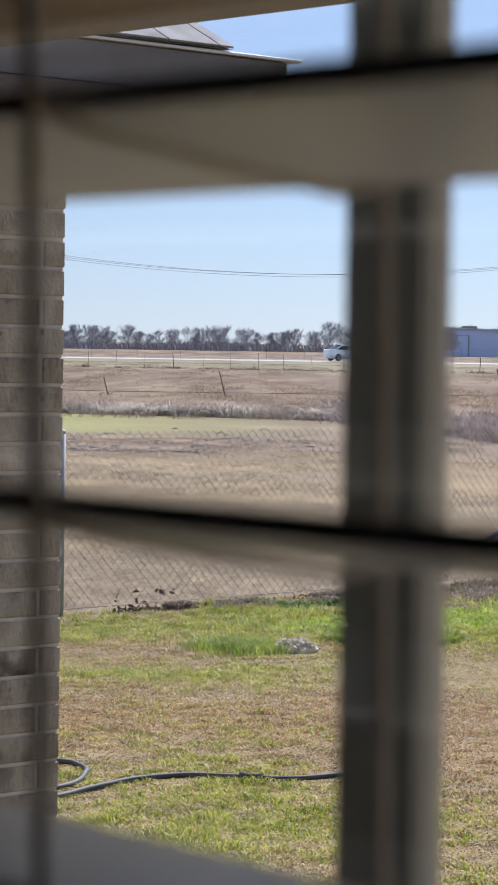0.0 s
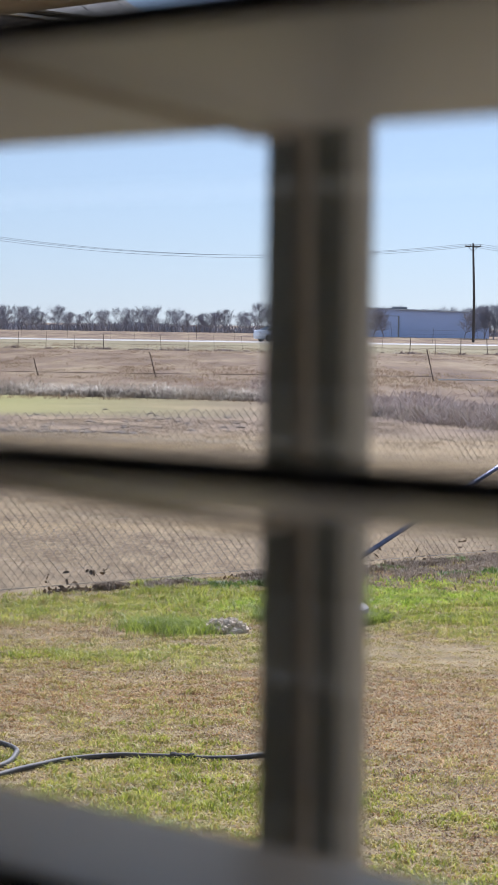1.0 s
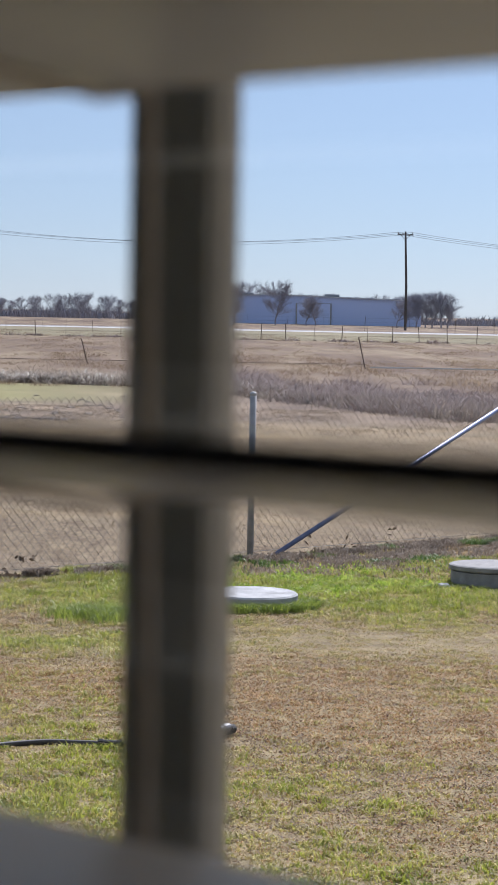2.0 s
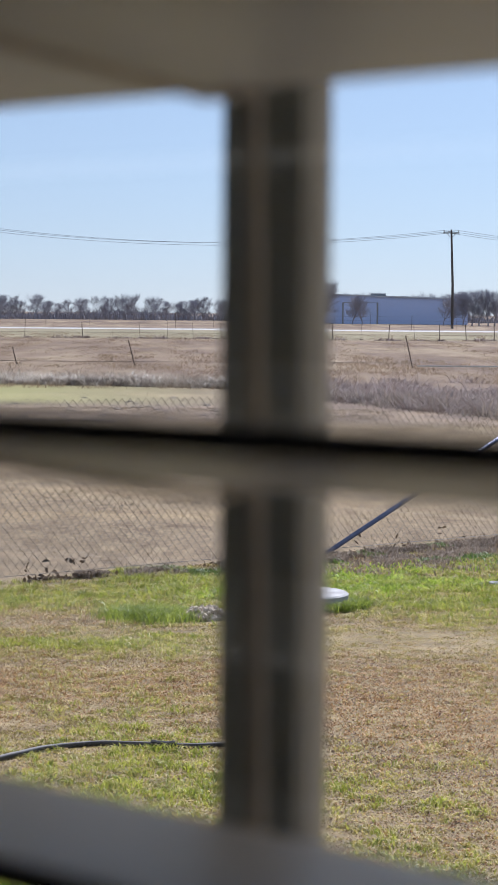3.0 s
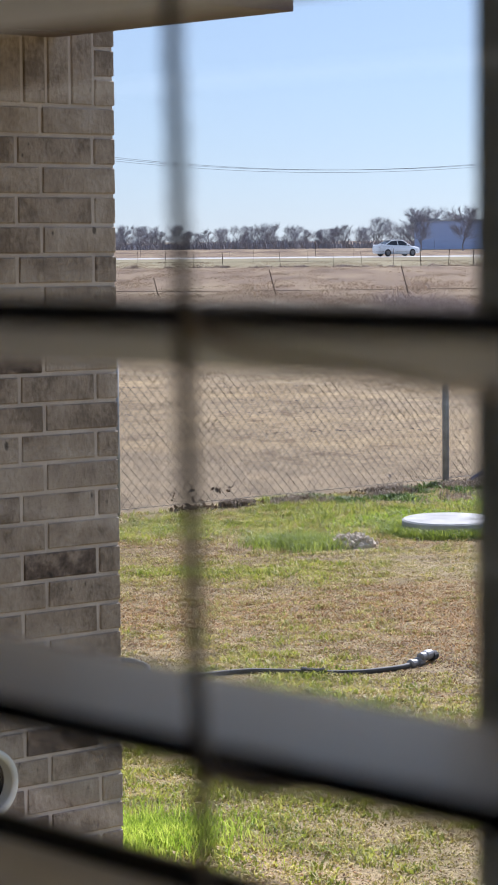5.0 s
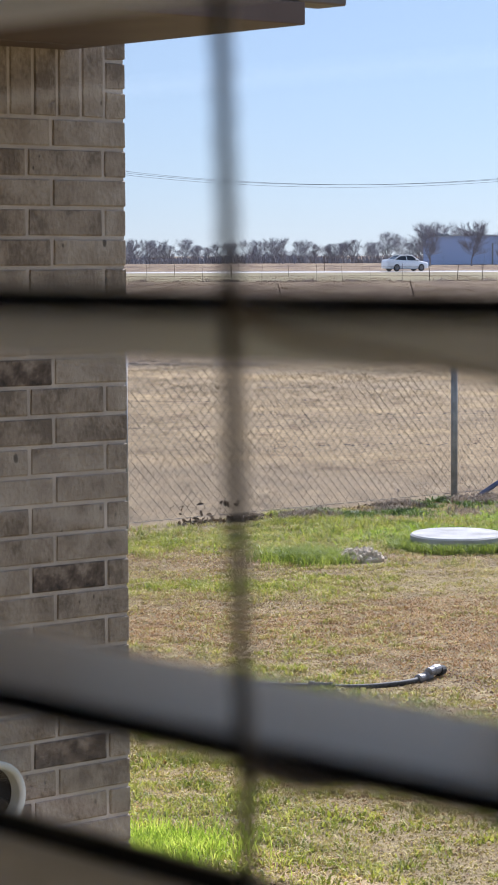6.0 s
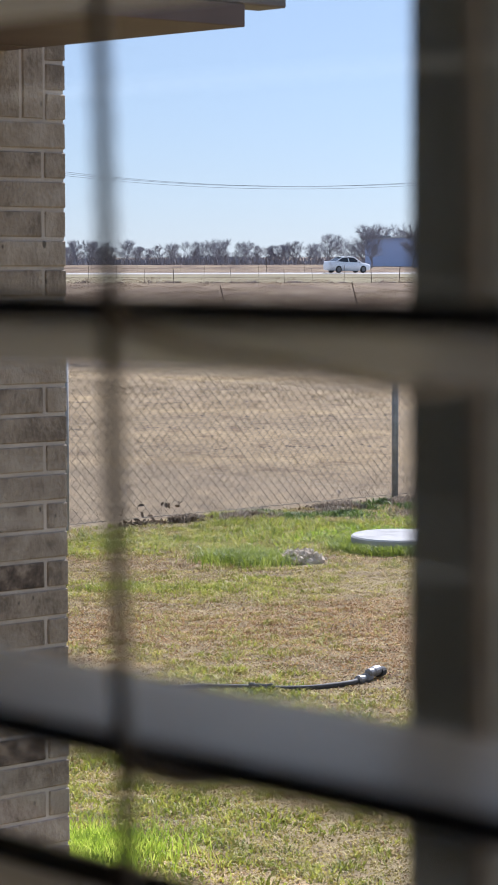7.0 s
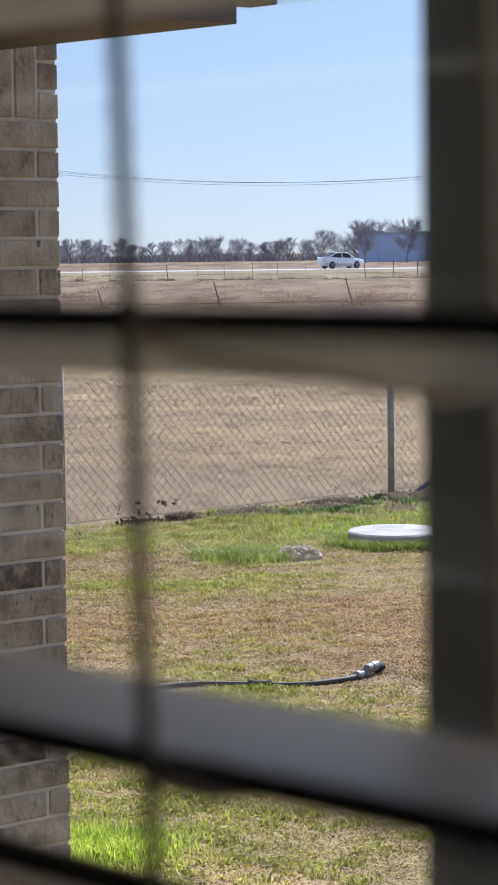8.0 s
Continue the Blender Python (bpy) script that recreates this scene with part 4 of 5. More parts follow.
def garden_hose():
    h = empty("garden_hose", -7.2, 6.5, 0, "dark garden hose with metal end fittings on the grass", "hose")
    inv = Matrix.Translation((7.2, -6.5, 0.004))
    way = [(-8.6, 5.9, 0.004), (-8.1, 6.16, 0.007), (-7.85, 6.288, 0.009), (-7.765, 6.297, 0.009), (-7.64, 6.25, 0.009), (-7.56, 6.18, 0.009), (-7.468, 6.082, 0.008), (-7.40, 5.97, 0.008),
           (-7.36, 5.80, 0.007), (-7.30, 5.68, 0.008), (-7.225, 5.69, 0.008), (-7.235, 5.82, 0.009), (-7.279, 5.958, 0.010), (-7.31, 6.097, 0.010), (-7.348, 6.273, 0.008), (-7.30, 6.48, 0.007),
           (-7.20, 6.575, 0.007), (-7.129, 6.633, 0.007), (-7.052, 6.685, 0.006), (-6.965, 6.80, 0.006), (-6.928, 6.97, 0.007), (-6.936, 7.066, 0.009)]
    bm = tube(spline(way), 0.0112, 12)
    bm.transform(inv)
    smooth(part("hose_body", bm, M["rubber"], h))
    a, b = Vector((-7.132, 6.631, 0.008)), Vector((-7.048, 6.687, 0.007))
    bm = tube([a.lerp(b, q) for q in (0, 0.04, 0.2, 0.25, 0.75, 0.8, 0.96, 1)], [0.013, 0.019, 0.019, 0.016, 0.016, 0.019, 0.019, 0.013], 12)
    bm.transform(inv)
    part("coupling", bm, M["black"], h, "black plastic hose coupling")
    a, b = Vector((-6.933, 7.05, 0.010)), Vector((-6.962, 7.155, 0.012))
    bm = tube([a.lerp(b, q) for q in (0, 0.05, 0.28, 0.32, 0.5, 0.55, 0.9, 1)], [0.012, 0.020, 0.020, 0.015, 0.015, 0.021, 0.021, 0.014], 12)
    bm.transform(inv)
    part("end_fitting", bm, M["brass"], h, "silvery metal end fitting")
    a, b = Vector((-6.945, 7.12, 0.030)), Vector((-6.975, 7.215, 0.032))
    bm = tube([a.lerp(b, q) for q in (0, 0.06, 0.4, 0.45, 0.9, 1)], [0.012, 0.018, 0.018, 0.021, 0.021, 0.017], 12)
    bm.transform(inv)
    part("valve_outlet", bm, M["brass"], h, "silvery metal valve outlet")
    bm = tube([(-6.968, 7.205, 0.024), (-6.982, 7.245, 0.022)], [0.023, 0.020], 12)
    bm.transform(inv)
    part("outlet_cap", bm, M["black"], h, "dark plastic outlet cap")


garden_hose()

M["leaf"] = surface("dead_leaf", [(0.07, 0.05, 0.035), (0.18, 0.12, 0.075), (0.32, 0.22, 0.14)], 8, 60, 0.8, 0.1, island=True, spread=0.5)


def leaf_litter():
    rng = random.Random(12)
    verts, faces = [], []
    spots = [(-12.14, 10.25, 0.5, 26), (-12.16, 10.45, 0.8, 55), (-12.12, 10.66, 0.5, 36), (-12.2, 11.9, 0.6, 4), (-12.2, 12.15, 0.5, 7), (-12.2, 12.45, 0.6, 4),
             (-12.25, 13.9, 0.5, 10), (-12.2, 14.3, 0.5, 14), (-12.1, 14.7, 0.5, 16), (-12.2, 11.3, 0.9, 10), (-12.22, 13.2, 0.8, 14)]
    for x, y, r, n in spots:
        for i in range(n):
            px, py = x + rng.gauss(0, 0.05), y + rng.gauss(0, 0.09 * r / 0.5)
            pz = rng.uniform(0.006, 0.03)
            if rng.random() < 0.14:
                px, pz = -12.252, rng.uniform(0.04, 0.13)   # caught in the wire
            m = pose(px, py, pz, rng.uniform(-80, 80), rng.uniform(-80, 80), rng.uniform(0, 360))
            s = rng.uniform(0.012, 0.028)
            o = len(verts)
            ring = [(0, -1, 0), (0.45, -0.35, 0.15), (0.4, 0.35, 0.18), (0, 1, 0.1), (-0.45, 0.3, 0.2), (-0.4, -0.4, 0.12), (0, 0, -0.05)]
            verts += [tuple(m @ Vector((a * s, b * s, c * s))) for a, b, c in ring]
            faces += [(o + 6, o + k, o + (k + 1) % 6) for k in range(6)]
    tagged(raw("leaf_litter", verts, faces, M["leaf"]), "dark curled dead leaves caught along the fence", "leaves", kind="stuff")


leaf_litter()

M["grey_weed"] = surface("grey_dead_weeds", [(0.17, 0.128, 0.092), (0.28, 0.215, 0.155), (0.41, 0.33, 0.245)], 6, 40, 0.9, 0.0, island=True, spread=0.5, through_light=0.25)
M["leafy"] = surface("leafy_green_weeds", [(0.06, 0.115, 0.02), (0.12, 0.19, 0.035), (0.20, 0.27, 0.06)], 6, 40, 0.6, 0.0, island=True, spread=0.4, through_light=0.35)


def fence_weeds():
    """Dead weeds and leafy tufts on the worn strip along the fence."""
    rng = np.random.default_rng(91)
    g = lattice(rng, 64)
    n = 60000
    y = 10.6 + 6.4 * rng.random(n)
    x = -12.22 + np.abs(rng.normal(0, 0.36, n)) * np.clip((y - 10.6) / 1.3, 0.12, 1.8)
    k = rng.random(n) < np.clip(2.2 * (field_noise(x, y, 0.16, g) - 0.30), 0, 1)
    x, y = x[k], y[k]
    q = field_noise(x, y, 0.3, g)
    green = q > 0.66
    for nm, m, h0, mat, label in (("dead_weeds", ~green, 0.06, "grey_weed", "grey brown dead weeds on worn soil along the fence"), ("leafy_weeds", green, 0.05, "leafy", "low dark green leafy weeds along the fence")):
        c = m.sum()
        blades(nm, x[m], y[m], np.zeros(c) - 0.002, h0 * (0.25 + 0.9 * rng.random(c)), 0.006 + 0.006 * rng.random(c), 1.2 * (0.4 + rng.random(c)), M[mat], label, "weeds", seed=92 + int(nm == "leafy_weeds"))
    # yellow green mat of low weeds between the two covers
    n = 16000
    x, y = rng.normal(-10.75, 0.38, n), rng.normal(11.75, 0.75, n)
    k = ((x + 10.13) ** 2 + (y - 10.59) ** 2 > 0.31 ** 2) & ((x + 10.02) ** 2 + (y - 12.78) ** 2 > 0.34 ** 2) & (rng.random(n) < np.clip(2.4 * (field_noise(x, y, 0.2, g) - 0.2), 0, 1))
    x, y = x[k], y[k]
    c = len(x)
    blades("weed_mat", x, y, np.zeros(c) - 0.002, 0.015 + 0.035 * rng.random(c), 0.006 + 0.006 * rng.random(c), 1.0 * (0.4 + rng.random(c)), M["vivid"], "low yellow green weeds between the tank covers", "weeds", seed=95)


fence_weeds()

M["pvc"] = surface("white_pvc", [(0.62, 0.66, 0.62), (0.72, 0.75, 0.71)], 12, 150, 0.45, 0.05)


def drain_pipe():
    t = empty("pipe", -5.15, 3.592, 0.34, "white plastic pipe end standing out of the brick wall", "pipe")
    bm = bmesh.new()
    prof = [(0.0, 0.078), (0.0, 0.088), (0.095, 0.09), (0.10, 0.094), (0.125, 0.094), (0.127, 0.092), (0.127, 0.077), (0.12, 0.074), (0.02, 0.074)]
    sides = 40
    rings = [[bm.verts.new((x, r * math.cos(k * math.tau / sides), r * math.sin(k * math.tau / sides))) for k in range(sides)] for x, r in prof]
    for a, b in zip(rings, rings[1:]):
        for k in range(sides):
            bm.faces.new((a[k], a[(k + 1) % sides], b[(k + 1) % sides], b[k]))
    bmesh.ops.recalc_face_normals(bm, faces=bm.faces)
    smooth(part("pipe_wall", bm, M["pvc"], t))
    # added black disc in place of the shade inside the pipe
    bm = lathe([(0.0735, 0.0), (0.0735, 0.004)], 32)
    bm.transform(Matrix.Translation((0.085, 0, 0)) @ Matrix.Rotation(radians(90), 4, "Y"))
    part("pipe_throat", bm, M["black"], t)


drain_pipe()

# ---- far field ----
M["post_steel"] = surface("rusty_steel", [(0.09, 0.06, 0.045), (0.16, 0.11, 0.08)], 5, 40, 0.8, 0.1)
M["road"] = surface("road_asphalt", [(0.30, 0.295, 0.28), (0.38, 0.37, 0.35)], 0.4, 6, 0.9, 0.0)
M["old_wood"] = surface("weathered_wood", [(0.06, 0.05, 0.045), (0.11, 0.095, 0.08)], 0.6, 8, 0.9, 0.0)
# white metal with the blue of its backlit, shaded front in the colour
M["sheet_metal"] = surface("shade_blue_sheet_metal", [(0.47, 0.56, 0.80), (0.56, 0.64, 0.86)], 0.08, 1.5, 0.6, 0.0)
M["roof_metal"] = surface("grey_roof_metal", [(0.10, 0.13, 0.18), (0.15, 0.18, 0.23)], 0.08, 1.5, 0.95, 0.0)
ROAD_D = 258.0
ALONG = Vector((0.665, 0.747))   # the way the road runs
OUT = Vector((-0.747, 0.665))


def by_road(across, along):
    """A spot by the distance across from the eye and along the road."""
    return EYE[0] + OUT.x * across + ALONG.x * along, EYE[1] + OUT.y * across + ALONG.y * along


def road():
    verts, faces = [], []
    prof = [(ROAD_D - 6, -0.02), (ROAD_D - 3.6, 0.05), (ROAD_D + 3.6, 0.09), (ROAD_D + 6, -0.02)]
    for i in range(41):
        s = -700 + i * 35
        for d, z in prof:
            verts.append((*by_road(d, s), z))
    for i in range(40):
        for k in range(3):
            a = i * 4 + k
            faces.append((a, a + 1, a + 5, a + 4))
    tagged(raw("road", verts, faces, M["road"]), "pale grey country road on a low bank", "road", kind="structure")


road()


def wire_fence(d, z0, s0, s1, step, height, name, label, lean=0.0, wires=3, seed=1):
    rng = random.Random(seed)
    fe = empty(name, *by_road(d, (s0 + s1) / 2), z0, label, "fence")
    base = Matrix.Translation(-Vector((*by_road(d, (s0 + s1) / 2), z0)))
    s = s0
    while s < s1:
        x, y = by_road(d, s)
        tilt = Vector((*(ALONG * rng.gauss(0, 0.05)), 0))
        h = height * rng.uniform(0.85, 1.12)
        bm = tube([(x, y, z0 - 0.1), Vector((x, y, z0 + h)) + tilt * h], 0.030 * rng.choice((0.4, 0.5, 0.9)), 5)
        bm.transform(base)
        part("post", bm, M["post_steel"], fe)
        s += step * rng.uniform(0.9, 1.1)
    for k in range(wires):
        z = z0 + height * (0.35 + 0.28 * k)
        bm = tube([(*by_road(d, s0), z), (*by_road(d, s1), z)], 0.008, 3)
        bm.transform(base)
        part("wire", bm, M["post_steel"], fe)


wire_fence(166, 0.0, -33, 33, 1.85, 1.08, "wire_fence", "sparse steel post and wire fence by the road")
wire_fence(276, 0.0, -50, 50, 4.6, 1.6, "wire_fence", "post and wire fence behind the road", seed=5)


def leaning_posts():
    for k, (x, y, h, lx) in enumerate([(-63.3, 52.1, 0.62, 0.16), (-60.8, 55.0, 0.86, 0.22), (-57.8, 58.1, 0.95, 0.24), (-54.3, 61.3, 1.1, 0.25), (-50.6, 64.3, 1.0, 0.1)]):
        z = -0.05
        side = Vector((0.691, 0.723, 0))
        foot = Vector((x, y, z))
        head = foot - side * lx + Vector((0, 0, h))
        t = empty("steel_post", x, y, 0, "rusty steel fence post leaning over in dead grass", "post", group="leaning fence posts")
        bm = tube([foot, head], 0.018, 6)
        bm.transform(Matrix.Translation((-x, -y, 0)))
        part("shaft", bm, M["post_steel"], t)
        bm = tube([foot + Vector((0, 0, 0.06)), foot + Vector((0, 0, 0.10))], 0.022, 6)
        bm.transform(Matrix.Translation((-x, -y, 0)))
        part("anchor_plate", bm, M["post_steel"], t)


leaning_posts()
M["pale_pipe"] = surface("pale_pipe", [(0.62, 0.58, 0.50), (0.74, 0.70, 0.62)], 3, 30, 0.7, 0.0)


def fallen_rail():
    a, b = Vector((-54.2, 61.4, 0.06)), Vector((-50.3, 64.6, 0.07))
    m = (a + b) / 2
    t = empty("fallen_rail", m.x, m.y, 0, "pale fallen rail lying in the dead grass", "rail")
    part("rail", tube([a - m + Vector((0, 0, 0.065)), Vector((0, 0, 0.075)), b - m + Vector((0, 0, 0.065))], 0.022, 6), M["pale_pipe"], t)
    w = empty("slack_wire", -60, 56, 0, "slack rusty fence wire between leaning posts", "wire")
    pts = [Vector((-66, 49.5, 0.16)), Vector((-63.3, 52.1, 0.12)), Vector((-60.8, 55.0, 0.12)), Vector((-57.8, 58.1, 0.14)), Vector((-54.3, 61.3, 0.16))]
    part("wire", tube([p - Vector((-60, 56, 0)) for p in pts], 0.009, 4), M["post_steel"], w)


fallen_rail()


def power_line():
    x, y = -195.5, 227.2
    p = empty("utility_pole", x, y, 0.3, "weathered wooden utility pole with a crossarm", "utility pole")
    part("pole", tube([(0, 0, -0.3), (0, 0, 5), (-0.15, -0.17, 11.5)], [0.17, 0.15, 0.11], 10), M["old_wood"], p)
    top = Vector((-0.15, -0.17, 11.1))
    side = Vector((0.691, 0.723, 0))
    part("crossarm", tube([top - side * 0.95, top + side * 0.95], 0.07, 6), M["old_wood"], p)
    for s in (-1, 1):
        part("arm_brace", tube([top + side * 0.6 * s, top - Vector((0, 0, 0.6))], 0.035, 5), M["old_wood"], p)
    pins = []
    for s in (-0.85, -0.3, 0.85):
        q = top + side * s
        part("insulator", tube([q + Vector((0, 0, 0.05)), q + Vector((0, 0, 0.15)), q + Vector((0, 0, 0.3))], [0.03, 0.07, 0.05], 8), M["concrete"], p)
        pins.append(q + Vector((0, 0, 0.3 if s != -0.3 else 0.0)))
    for k, q in enumerate(pins):
        # spans to the next poles on both sides
        for end, sag in ((Vector((-49.5, -49.5, 2.0)), 2.6), (Vector((46, 37, -0.4)), 2.2)):
            e = q + end
            pts = [q.lerp(e, i / 24) - Vector((0, 0, sag * (1 - (2 * i / 24 - 1) ** 2) + 0.0)) for i in range(25)]
            ob = part("power_wire", tube(pts, 0.017, 4), M["black"], p)


power_line()


def far_pole():
    x, y = -195.5 - 49.5, 227.2 - 49.5
    p = empty("utility_pole", x, y, 0.3, "weathered wooden utility pole down the line", "utility pole")
    part("pole", tube([(0, 0, -0.3), (0, 0, 13.4)], [0.17, 0.11], 10), M["old_wood"], p)


far_pole()


def metal_building():
    """A long low metal shed with ribs, door and roof units."""
    a, b = Vector((-239.2, 241.3, 0)), Vector((-219.9, 258.7, 0))
    u = (b - a).normalized()
    v = Vector((-u.y, u.x, 0))
    if v.dot(Vector((FWD.x, FWD.y, 0))) < 0:
        v = -v
    L = (b - a).length
    rot = Matrix((u, v, Vector((0, 0, 1)))).transposed().to_4x4()
    bld = empty("metal_building", a.x, a.y, 0.3, "long white sheet metal building beyond the road, tinted blue for shade", "building")
    bld.matrix_basis = Matrix.Translation((a.x, a.y, 0.3)) @ rot
    deep = 22
    # wall top: it climbs from the corner to a peak, then falls slowly along the front
    line = [(0, 3.72), (L * 0.24, 3.98), (L, 3.45)]
    bm = bmesh.new()
    front = [bm.verts.new((x, 0, z)) for x, z in line] + [bm.verts.new((L, 0, 0)), bm.verts.new((0, 0, 0))]
    rear = [bm.verts.new((v.co.x, deep, v.co.z)) for v in front]
    bm.faces.new(front)
    bm.faces.new(rear[::-1])
    for i in range(5):
        bm.faces.new((front[i], rear[i], rear[(i + 1) % 5], front[(i + 1) % 5]))
    bmesh.ops.recalc_face_normals(bm, faces=bm.faces)
    part("wall", bm, M["sheet_metal"], bld)
    for nm, y0, y1, up, mat, label in (("roof", -0.25, deep + 0.2, 0.14, "roof_metal", ""), ("roof_edge", -0.32, -0.26, 0.10, "drip", "thin white metal roof edge")):
        bm = bmesh.new()
        pts = [(-0.2, line[0][1] + 0.01), (line[1][0], line[1][1] + 0.01), (L + 0.2, line[2][1] + 0.01)]
        ring = pts + [(x, z + up) for x, z in pts[::-1]]
        fa, fb = [bm.verts.new((x, y0, z)) for x, z in ring], [bm.verts.new((x, y1, z)) for x, z in ring]
        bm.faces.new(fa)
        bm.faces.new(fb[::-1])
        for i in range(6):
            bm.faces.new((fa[i], fb[i], fb[(i + 1) % 6], fa[(i + 1) % 6]))
        bmesh.ops.recalc_face_normals(bm, faces=bm.faces)
        part(nm, bm, M[mat], bld, label)
    n = 34
    for i in range(n):
        x = L * (i + 0.5) / n
        part("wall_rib", box(x - 0.06, x + 0.06, -0.06, -0.002, 0.02, np.interp(x, [q[0] for q in line], [q[1] for q in line]) - 0.04), M["sheet_metal"], bld)
    d = part("roller_door", box(L * 0.36, L * 0.53, -0.09, -0.061, 0.02, 2.9), M["sheet_metal"], bld, "pale roller door")
    for nm, q in (("door_frame", (L * 0.352, L * 0.36, -0.1, -0.061, 0, 2.98)), ("door_frame", (L * 0.53, L * 0.538, -0.1, -0.061, 0, 2.98)), ("door_frame", (L * 0.36, L * 0.53, -0.1, -0.061, 2.902, 2.98))):
        part(nm, box(*q), M["concrete"], bld)
    for q, w in ((0.07, 1.6), (0.50, 2.0)):
        part("roof_unit", box(L * q, L * q + w, 1.2, 2.8, np.interp(L * q, [p[0] for p in line], [p[1] for p in line]) - 0.1, 4.22), M["concrete"], bld)


metal_building()


def bare_tree(seed, height, thin):
    rng = random.Random(seed)
    trunk = bmesh.new()
    crown_v, crown_f = [], []

    def stick(p, q, r0, r1):
        d = (q - p).normalized()
        a = d.orthogonal().normalized()
        b = d.cross(a)
        o = len(crown_v)
        for e, r in ((p, r0), (q, r1)):
            for k in range(3):
                w = k * math.tau / 3
                crown_v.append(tuple(e + (a * math.cos(w) + b * math.sin(w)) * r))
        for k in range(3):
            m = (k + 1) % 3
            crown_f.append((o + k, o + m, o + 3 + m, o + 3 + k))

    def grow(p, d, length, r, level):
        steps = 3
        for s in range(steps):
            d = (d + Vector((rng.gauss(0, 0.2), rng.gauss(0, 0.2), rng.gauss(0.07, 0.1)))).normalized()
            q = p + d * (length / steps)
            stick(p, q, r, r * 0.82)
            r *= 0.82
            p = q
            if level < 3:
                for k in range(2 if level == 1 else rng.choice((2, 3))):
                    side = Vector((rng.uniform(-1, 1), rng.uniform(-1, 1), rng.uniform(-0.35, 0.7))).normalized()
                    grow(p, (d * 0.8 + side * 0.62 + Vector((0, 0, 0.1))).normalized(), length * rng.uniform(0.55, 0.85), max(r * 0.58, height * 0.0022), level + 1)

    # trunk that forks low, then limbs all the way up inside a rounded crown
    th = height * rng.uniform(0.07, 0.12)
    tube([(0, 0, -0.3), (0.03, 0, th * 0.5), (0, 0.04, th)], [height * 0.022, height * 0.018, height * 0.015], 7, trunk)
    for k in range(rng.choice((2, 3, 3))):
        w = rng.uniform(0, math.tau)
        p, d = Vector((0, 0.04, th * 0.95)), Vector((math.cos(w) * 0.4, math.sin(w) * 0.4, 1)).normalized()
        r = height * 0.012 * thin
        for s in range(6):
            d = (d + Vector((rng.gauss(0, 0.15), rng.gauss(0, 0.15), 0.12))).normalized()
            q = p + d * height * 0.13
            stick(p, q, r, r * 0.85)
            p, r = q, r * 0.85
            u = (s + 1) / 6.5
            span_out = height * 0.30 * math.sqrt(max(0.1, 1 - ((u - 0.42) / 0.62) ** 2))
            for j in range(2):
                a = rng.uniform(0, math.tau)
                grow(p, Vector((math.cos(a), math.sin(a), rng.uniform(0.35, 1.3))).normalized(), span_out * rng.uniform(0.7, 1.0), r * 0.6, 1)
    top = max(v[2] for v in crown_v)
    crown_v = [(x, y, max(0.03 * height, th + (z - th) * (height - th) / (top - th))) for x, y, z in crown_v]
    t = empty("bare_tree", 0, 0, 0, "leafless tree in a far hedgerow, tinted blue grey for haze", "tree", group="far bare trees")
    part("trunk", trunk, M["hazed_bark"], t)
    raw("crown", crown_v, crown_f, M["hazed_bark"], t, "bare tangle of branches and twigs")
    return t


def tree_line():
    rng = random.Random(21)
    kinds = [bare_tree(40 + k, 6.1, 1.2) for k in range(5)]
    first = list(kinds)
    # heading left to right, height for each stretch
    across = -42.0
    while across < 46:
        h = np.interp(across, [-42, -24, -22, -20, -6, -4, 4, 10, 14, 17, 22, 30, 46], [0.64, 0.66, 0.50, 0.62, 0.72, 0.52, 0.76, 0.86, 1.04, 1.0, 0.8, 0.75, 0.8])
        d = 395 + rng.uniform(-14, 22)
        x, y = place(d, across * d / 395)
        m = pose(x, y, 0.42, 0, 0, rng.uniform(0, 360)) 
        s = h * rng.uniform(0.72, 1.12)
        t = first.pop() if first else copy_thing(rng.choice(kinds), m)
        t.matrix_basis = m @ Matrix.Diagonal((s * 1.05, s * 1.05, s, 1))
        across += rng.choice((rng.uniform(0.5, 1.2), rng.uniform(0.8, 1.7), rng.uniform(1.3, 2.4)))
    for a, d, s in ((9.6, 326, 0.98), (14.9, 325, 1.0), (18.9, 326, 0.62), (20.2, 327, 0.66), (30.6, 325, 0.62), (32.0, 327, 0.66), (33.6, 330, 0.78), (34.7, 329, 0.8), (35.8, 331, 0.82), (36.9, 330, 0.8), (38.0, 332, 0.75)):
        x, y = place(d, a)
        t = copy_thing(rng.choice(kinds), pose(x, y, 0.42, 0, 0, rng.uniform(0, 360)))
        t.matrix_basis = pose(x, y, 0.42, 0, 0, rng.uniform(0, 360)) @ Matrix.Diagonal((s, s, s, 1))


tree_line()

# same haze tint as the trees above it
M["hazed_hedge"] = surface("hazed_far_hedge", [(0.22, 0.215, 0.24), (0.32, 0.31, 0.335)], 0.4, 3, 0.95, 0.0, island=True, spread=0.3)


def far_scrub():
    rng = np.random.default_rng(31)
    n = 16000
    l = (rng.random(n) * 2 - 1) * 75
    d = 400 + rng.random(n) * 40
    px, py = EYE[0] + FWD.x * d + SIDE.x * l, EYE[1] + FWD.y * d + SIDE.y * l
    g = lattice(rng, 64)
    h = (0.5 + 1.7 * rng.random(n)) * (0.3 + 0.9 * field_noise(px, py, 9.0, g))
    blades("far_scrub", px, py, np.zeros(n) + 0.42, h, 0.12 + 0.1 * rng.random(n), 0.5 * (0.4 + rng.random(n)), M["hazed_hedge"], "haze tinted scrub under the far tree line", "brush", seed=32)


far_scrub()

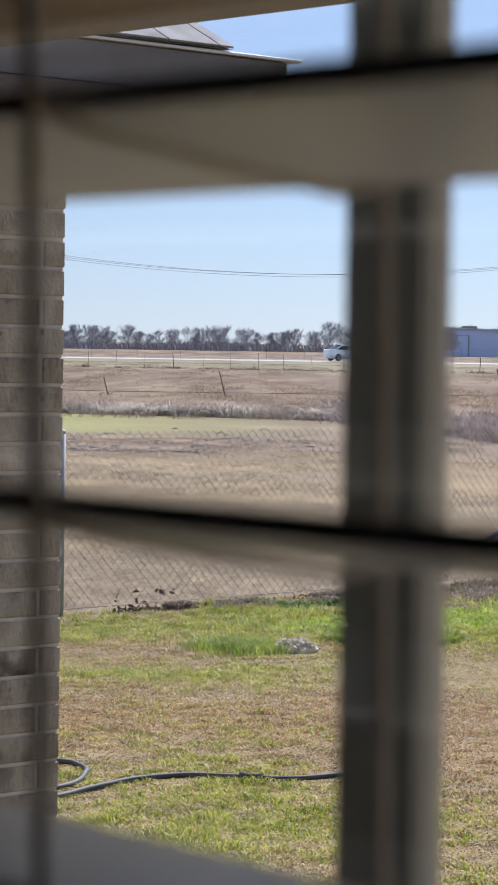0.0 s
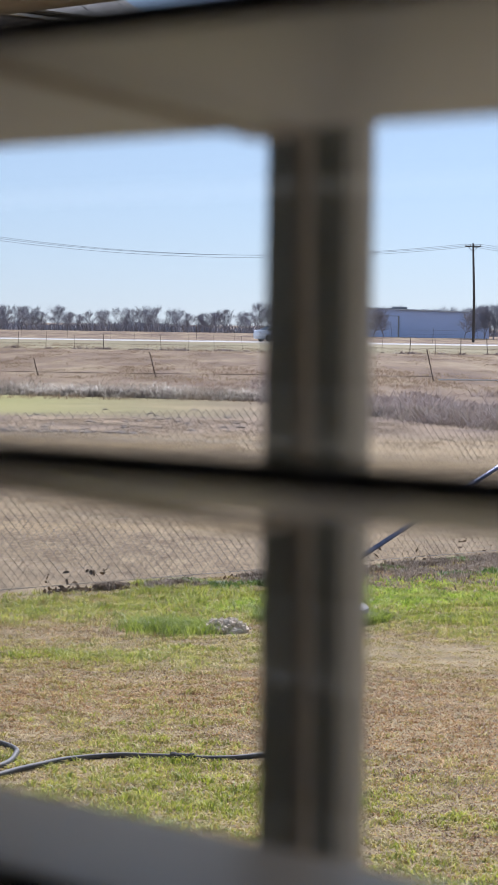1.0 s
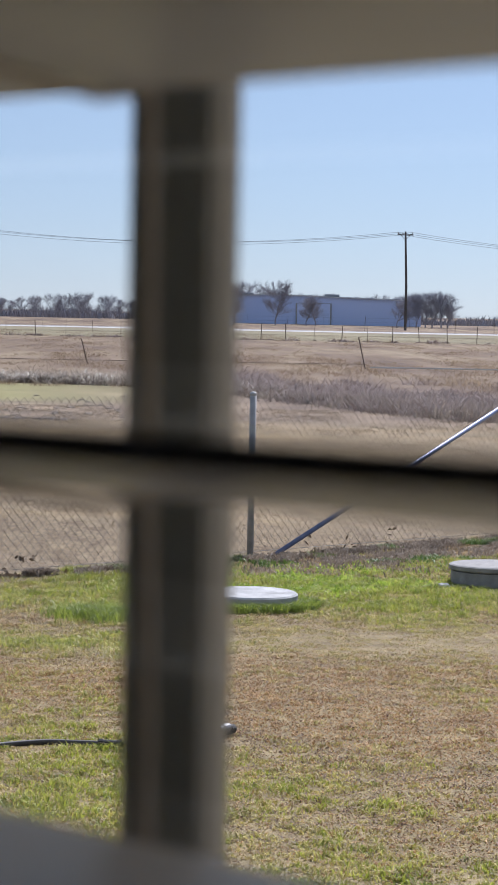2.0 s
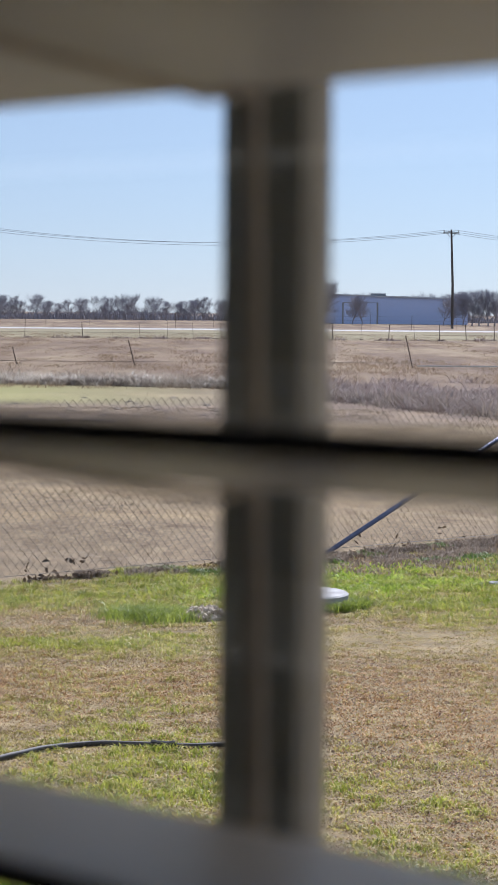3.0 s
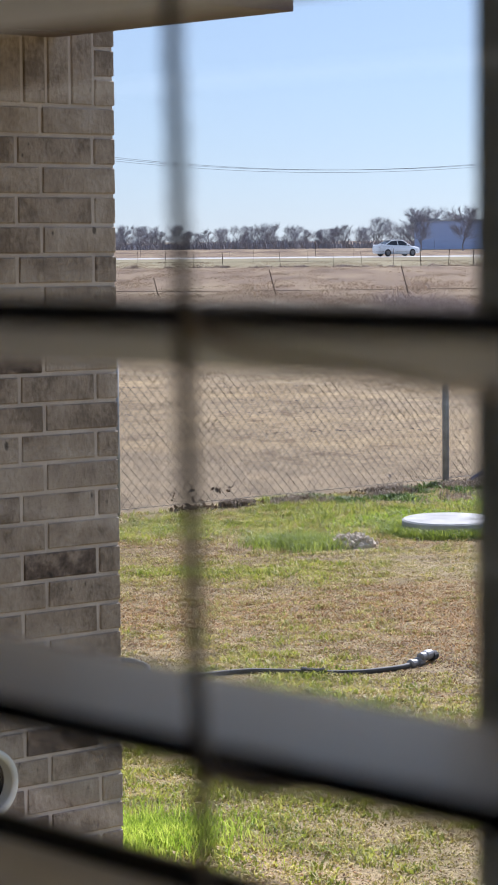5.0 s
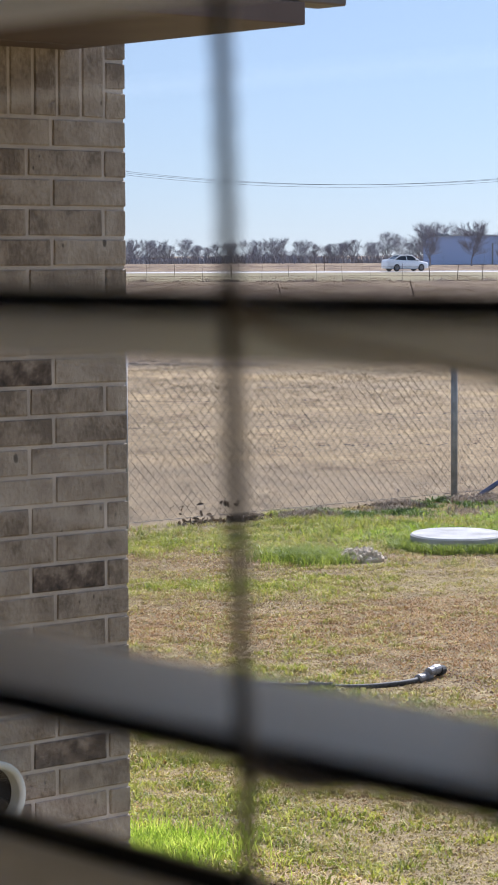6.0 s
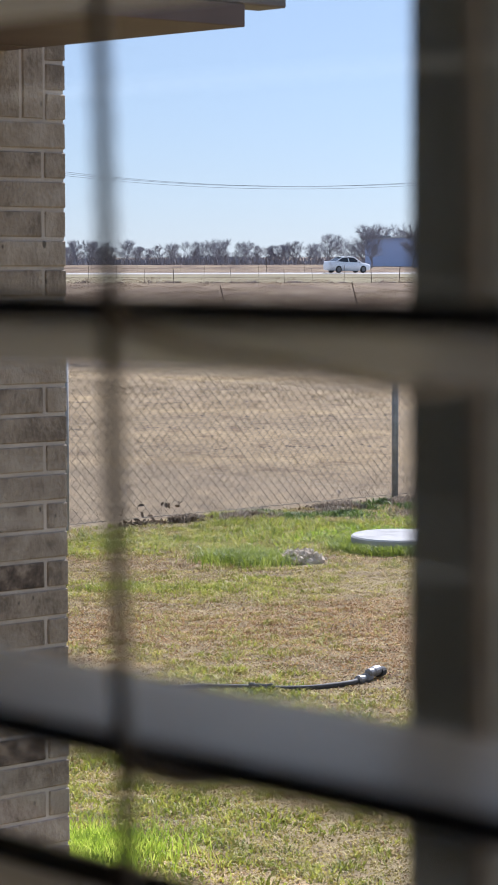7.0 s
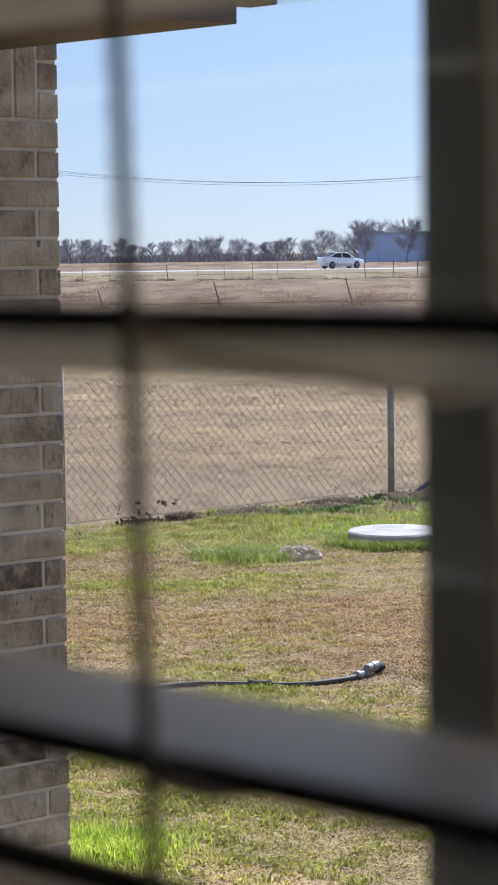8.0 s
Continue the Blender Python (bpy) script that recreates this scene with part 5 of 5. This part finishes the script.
M["car_paint"] = surface("white_car_paint", [(0.80, 0.81, 0.83), (0.85, 0.86, 0.88)], 1, 20, 0.25, 0.0)
M["car_glass"] = surface("dark_car_glass", [(0.015, 0.02, 0.03), (0.03, 0.035, 0.045)], 2, 20, 0.12, 0.0)
M["tyre"] = surface("tyre_rubber", [(0.012, 0.012, 0.012), (0.025, 0.025, 0.025)], 10, 80, 0.85, 0.1)
M["lamp_red"] = surface("red_lamp", [(0.25, 0.01, 0.01), (0.3, 0.02, 0.02)], 10, 80, 0.3, 0.0)
M["lamp_clear"] = surface("clear_lamp", [(0.6, 0.6, 0.6), (0.75, 0.75, 0.75)], 10, 80, 0.15, 0.0)


def sedan():
    x, y = by_road(ROAD_D - 1.8, 14.1)
    head = math.atan2(ALONG.y, ALONG.x) + radians(24)
    car = empty("car", x, y, 0.065, "white four door saloon car on the road", "car")
    car.matrix_basis = Matrix.Translation((x, y, 0.065)) @ Matrix.Rotation(head, 4, "Z") @ Matrix.Diagonal((0.98, 1, 1.12, 1))
    # stations along the car: x, sill z, belt z, half width
    bm = bmesh.new()
    st = [(-2.40, 0.40, 0.88, 0.74), (-2.30, 0.28, 1.06, 0.84), (-1.7, 0.22, 1.08, 0.9), (-0.6, 0.19, 1.0, 0.92), (0.7, 0.19, 0.97, 0.92), (1.5, 0.22, 0.92, 0.9), (2.1, 0.26, 0.82, 0.84), (2.3, 0.3, 0.74, 0.76), (2.4, 0.36, 0.6, 0.62)]
    rings = []
    for sx, z0, z1, w in st:
        rings.append([bm.verts.new(q) for q in ((sx, -w * 0.9, z0), (sx, -w, (z0 + z1) / 2), (sx, -w * 0.88, z1), (sx, w * 0.88, z1), (sx, w, (z0 + z1) / 2), (sx, w * 0.9, z0))])
    for a, b in zip(rings, rings[1:]):
        for k in range(6):
            bm.faces.new((a[k], a[(k + 1) % 6], b[(k + 1) % 6], b[k]))
    bm.faces.new(rings[0])
    bm.faces.new(rings[-1][::-1])
    bmesh.ops.recalc_face_normals(bm, faces=bm.faces)
    smooth(part("body", bm, M["car_paint"], car))
    bm = bmesh.new()
    cab = [(-1.75, 1.0, 1.02, 0.8), (-0.95, 1.0, 1.40, 0.66), (-0.2, 0.98, 1.46, 0.64), (0.45, 0.96, 1.40, 0.65), (1.25, 0.9, 0.93, 0.78)]
    rings = []
    for sx, z0, z1, w in cab:
        rings.append([bm.verts.new(q) for q in ((sx, -0.8, z0), (sx, -w, z1), (sx, w, z1), (sx, 0.8, z0))])
    for a, b in zip(rings, rings[1:]):
        for k in range(4):
            bm.faces.new((a[k], a[(k + 1) % 4], b[(k + 1) % 4], b[k]))
    bm.faces.new(rings[0])
    bm.faces.new(rings[-1][::-1])
    bmesh.ops.recalc_face_normals(bm, faces=bm.faces)
    part("cabin_glass", bm, M["car_glass"], car)
    for s in (-1, 1):
        part("roof_rail", tube([(-1.78, 0.8 * s, 1.0), (-0.95, 0.67 * s, 1.4), (-0.2, 0.65 * s, 1.465), (0.45, 0.66 * s, 1.41), (1.28, 0.79 * s, 0.92)], 0.05, 6), M["car_paint"], car)
        part("door_pillar", tube([(-0.2, 0.82 * s, 0.97), (-0.28, 0.655 * s, 1.44)], 0.045, 6), M["car_paint"], car)
        part("headlight", box(2.18, 2.33, 0.5 * s - 0.14, 0.5 * s + 0.14, 0.56, 0.68, 0.02), M["lamp_clear"], car)
        part("tail_light", box(-2.37, -2.28, 0.6 * s - 0.16, 0.6 * s + 0.16, 0.74, 0.88, 0.02), M["lamp_red"], car)
        part("mirror", box(0.72, 0.86, 0.95 * s - 0.1, 0.95 * s + 0.1, 0.98, 1.1, 0.03), M["car_paint"], car)
    part("roof_panel", box(-1.0, 0.5, -0.62, 0.62, 1.43, 1.475, 0.015), M["car_paint"], car)
    for sx in (-1.42, 1.42):
        for s in (-1, 1):
            bm = lathe([(0.2, -0.1), (0.31, -0.1), (0.335, -0.07), (0.335, 0.07), (0.31, 0.1), (0.2, 0.1)], 20)
            bm.transform(Matrix.Translation((sx, 0.84 * s, 0.335)) @ Matrix.Rotation(radians(90), 4, "X"))
            w = part("wheel", bm, M["tyre"], car)
            bm = lathe([(0.05, -0.11), (0.21, -0.105), (0.21, 0.105), (0.05, 0.11)], 16)
            bm.transform(Matrix.Translation((sx, 0.84 * s, 0.335)) @ Matrix.Rotation(radians(90), 4, "X"))
            part("rim", bm, M["brass"], w, "silver wheel rim")


sedan()
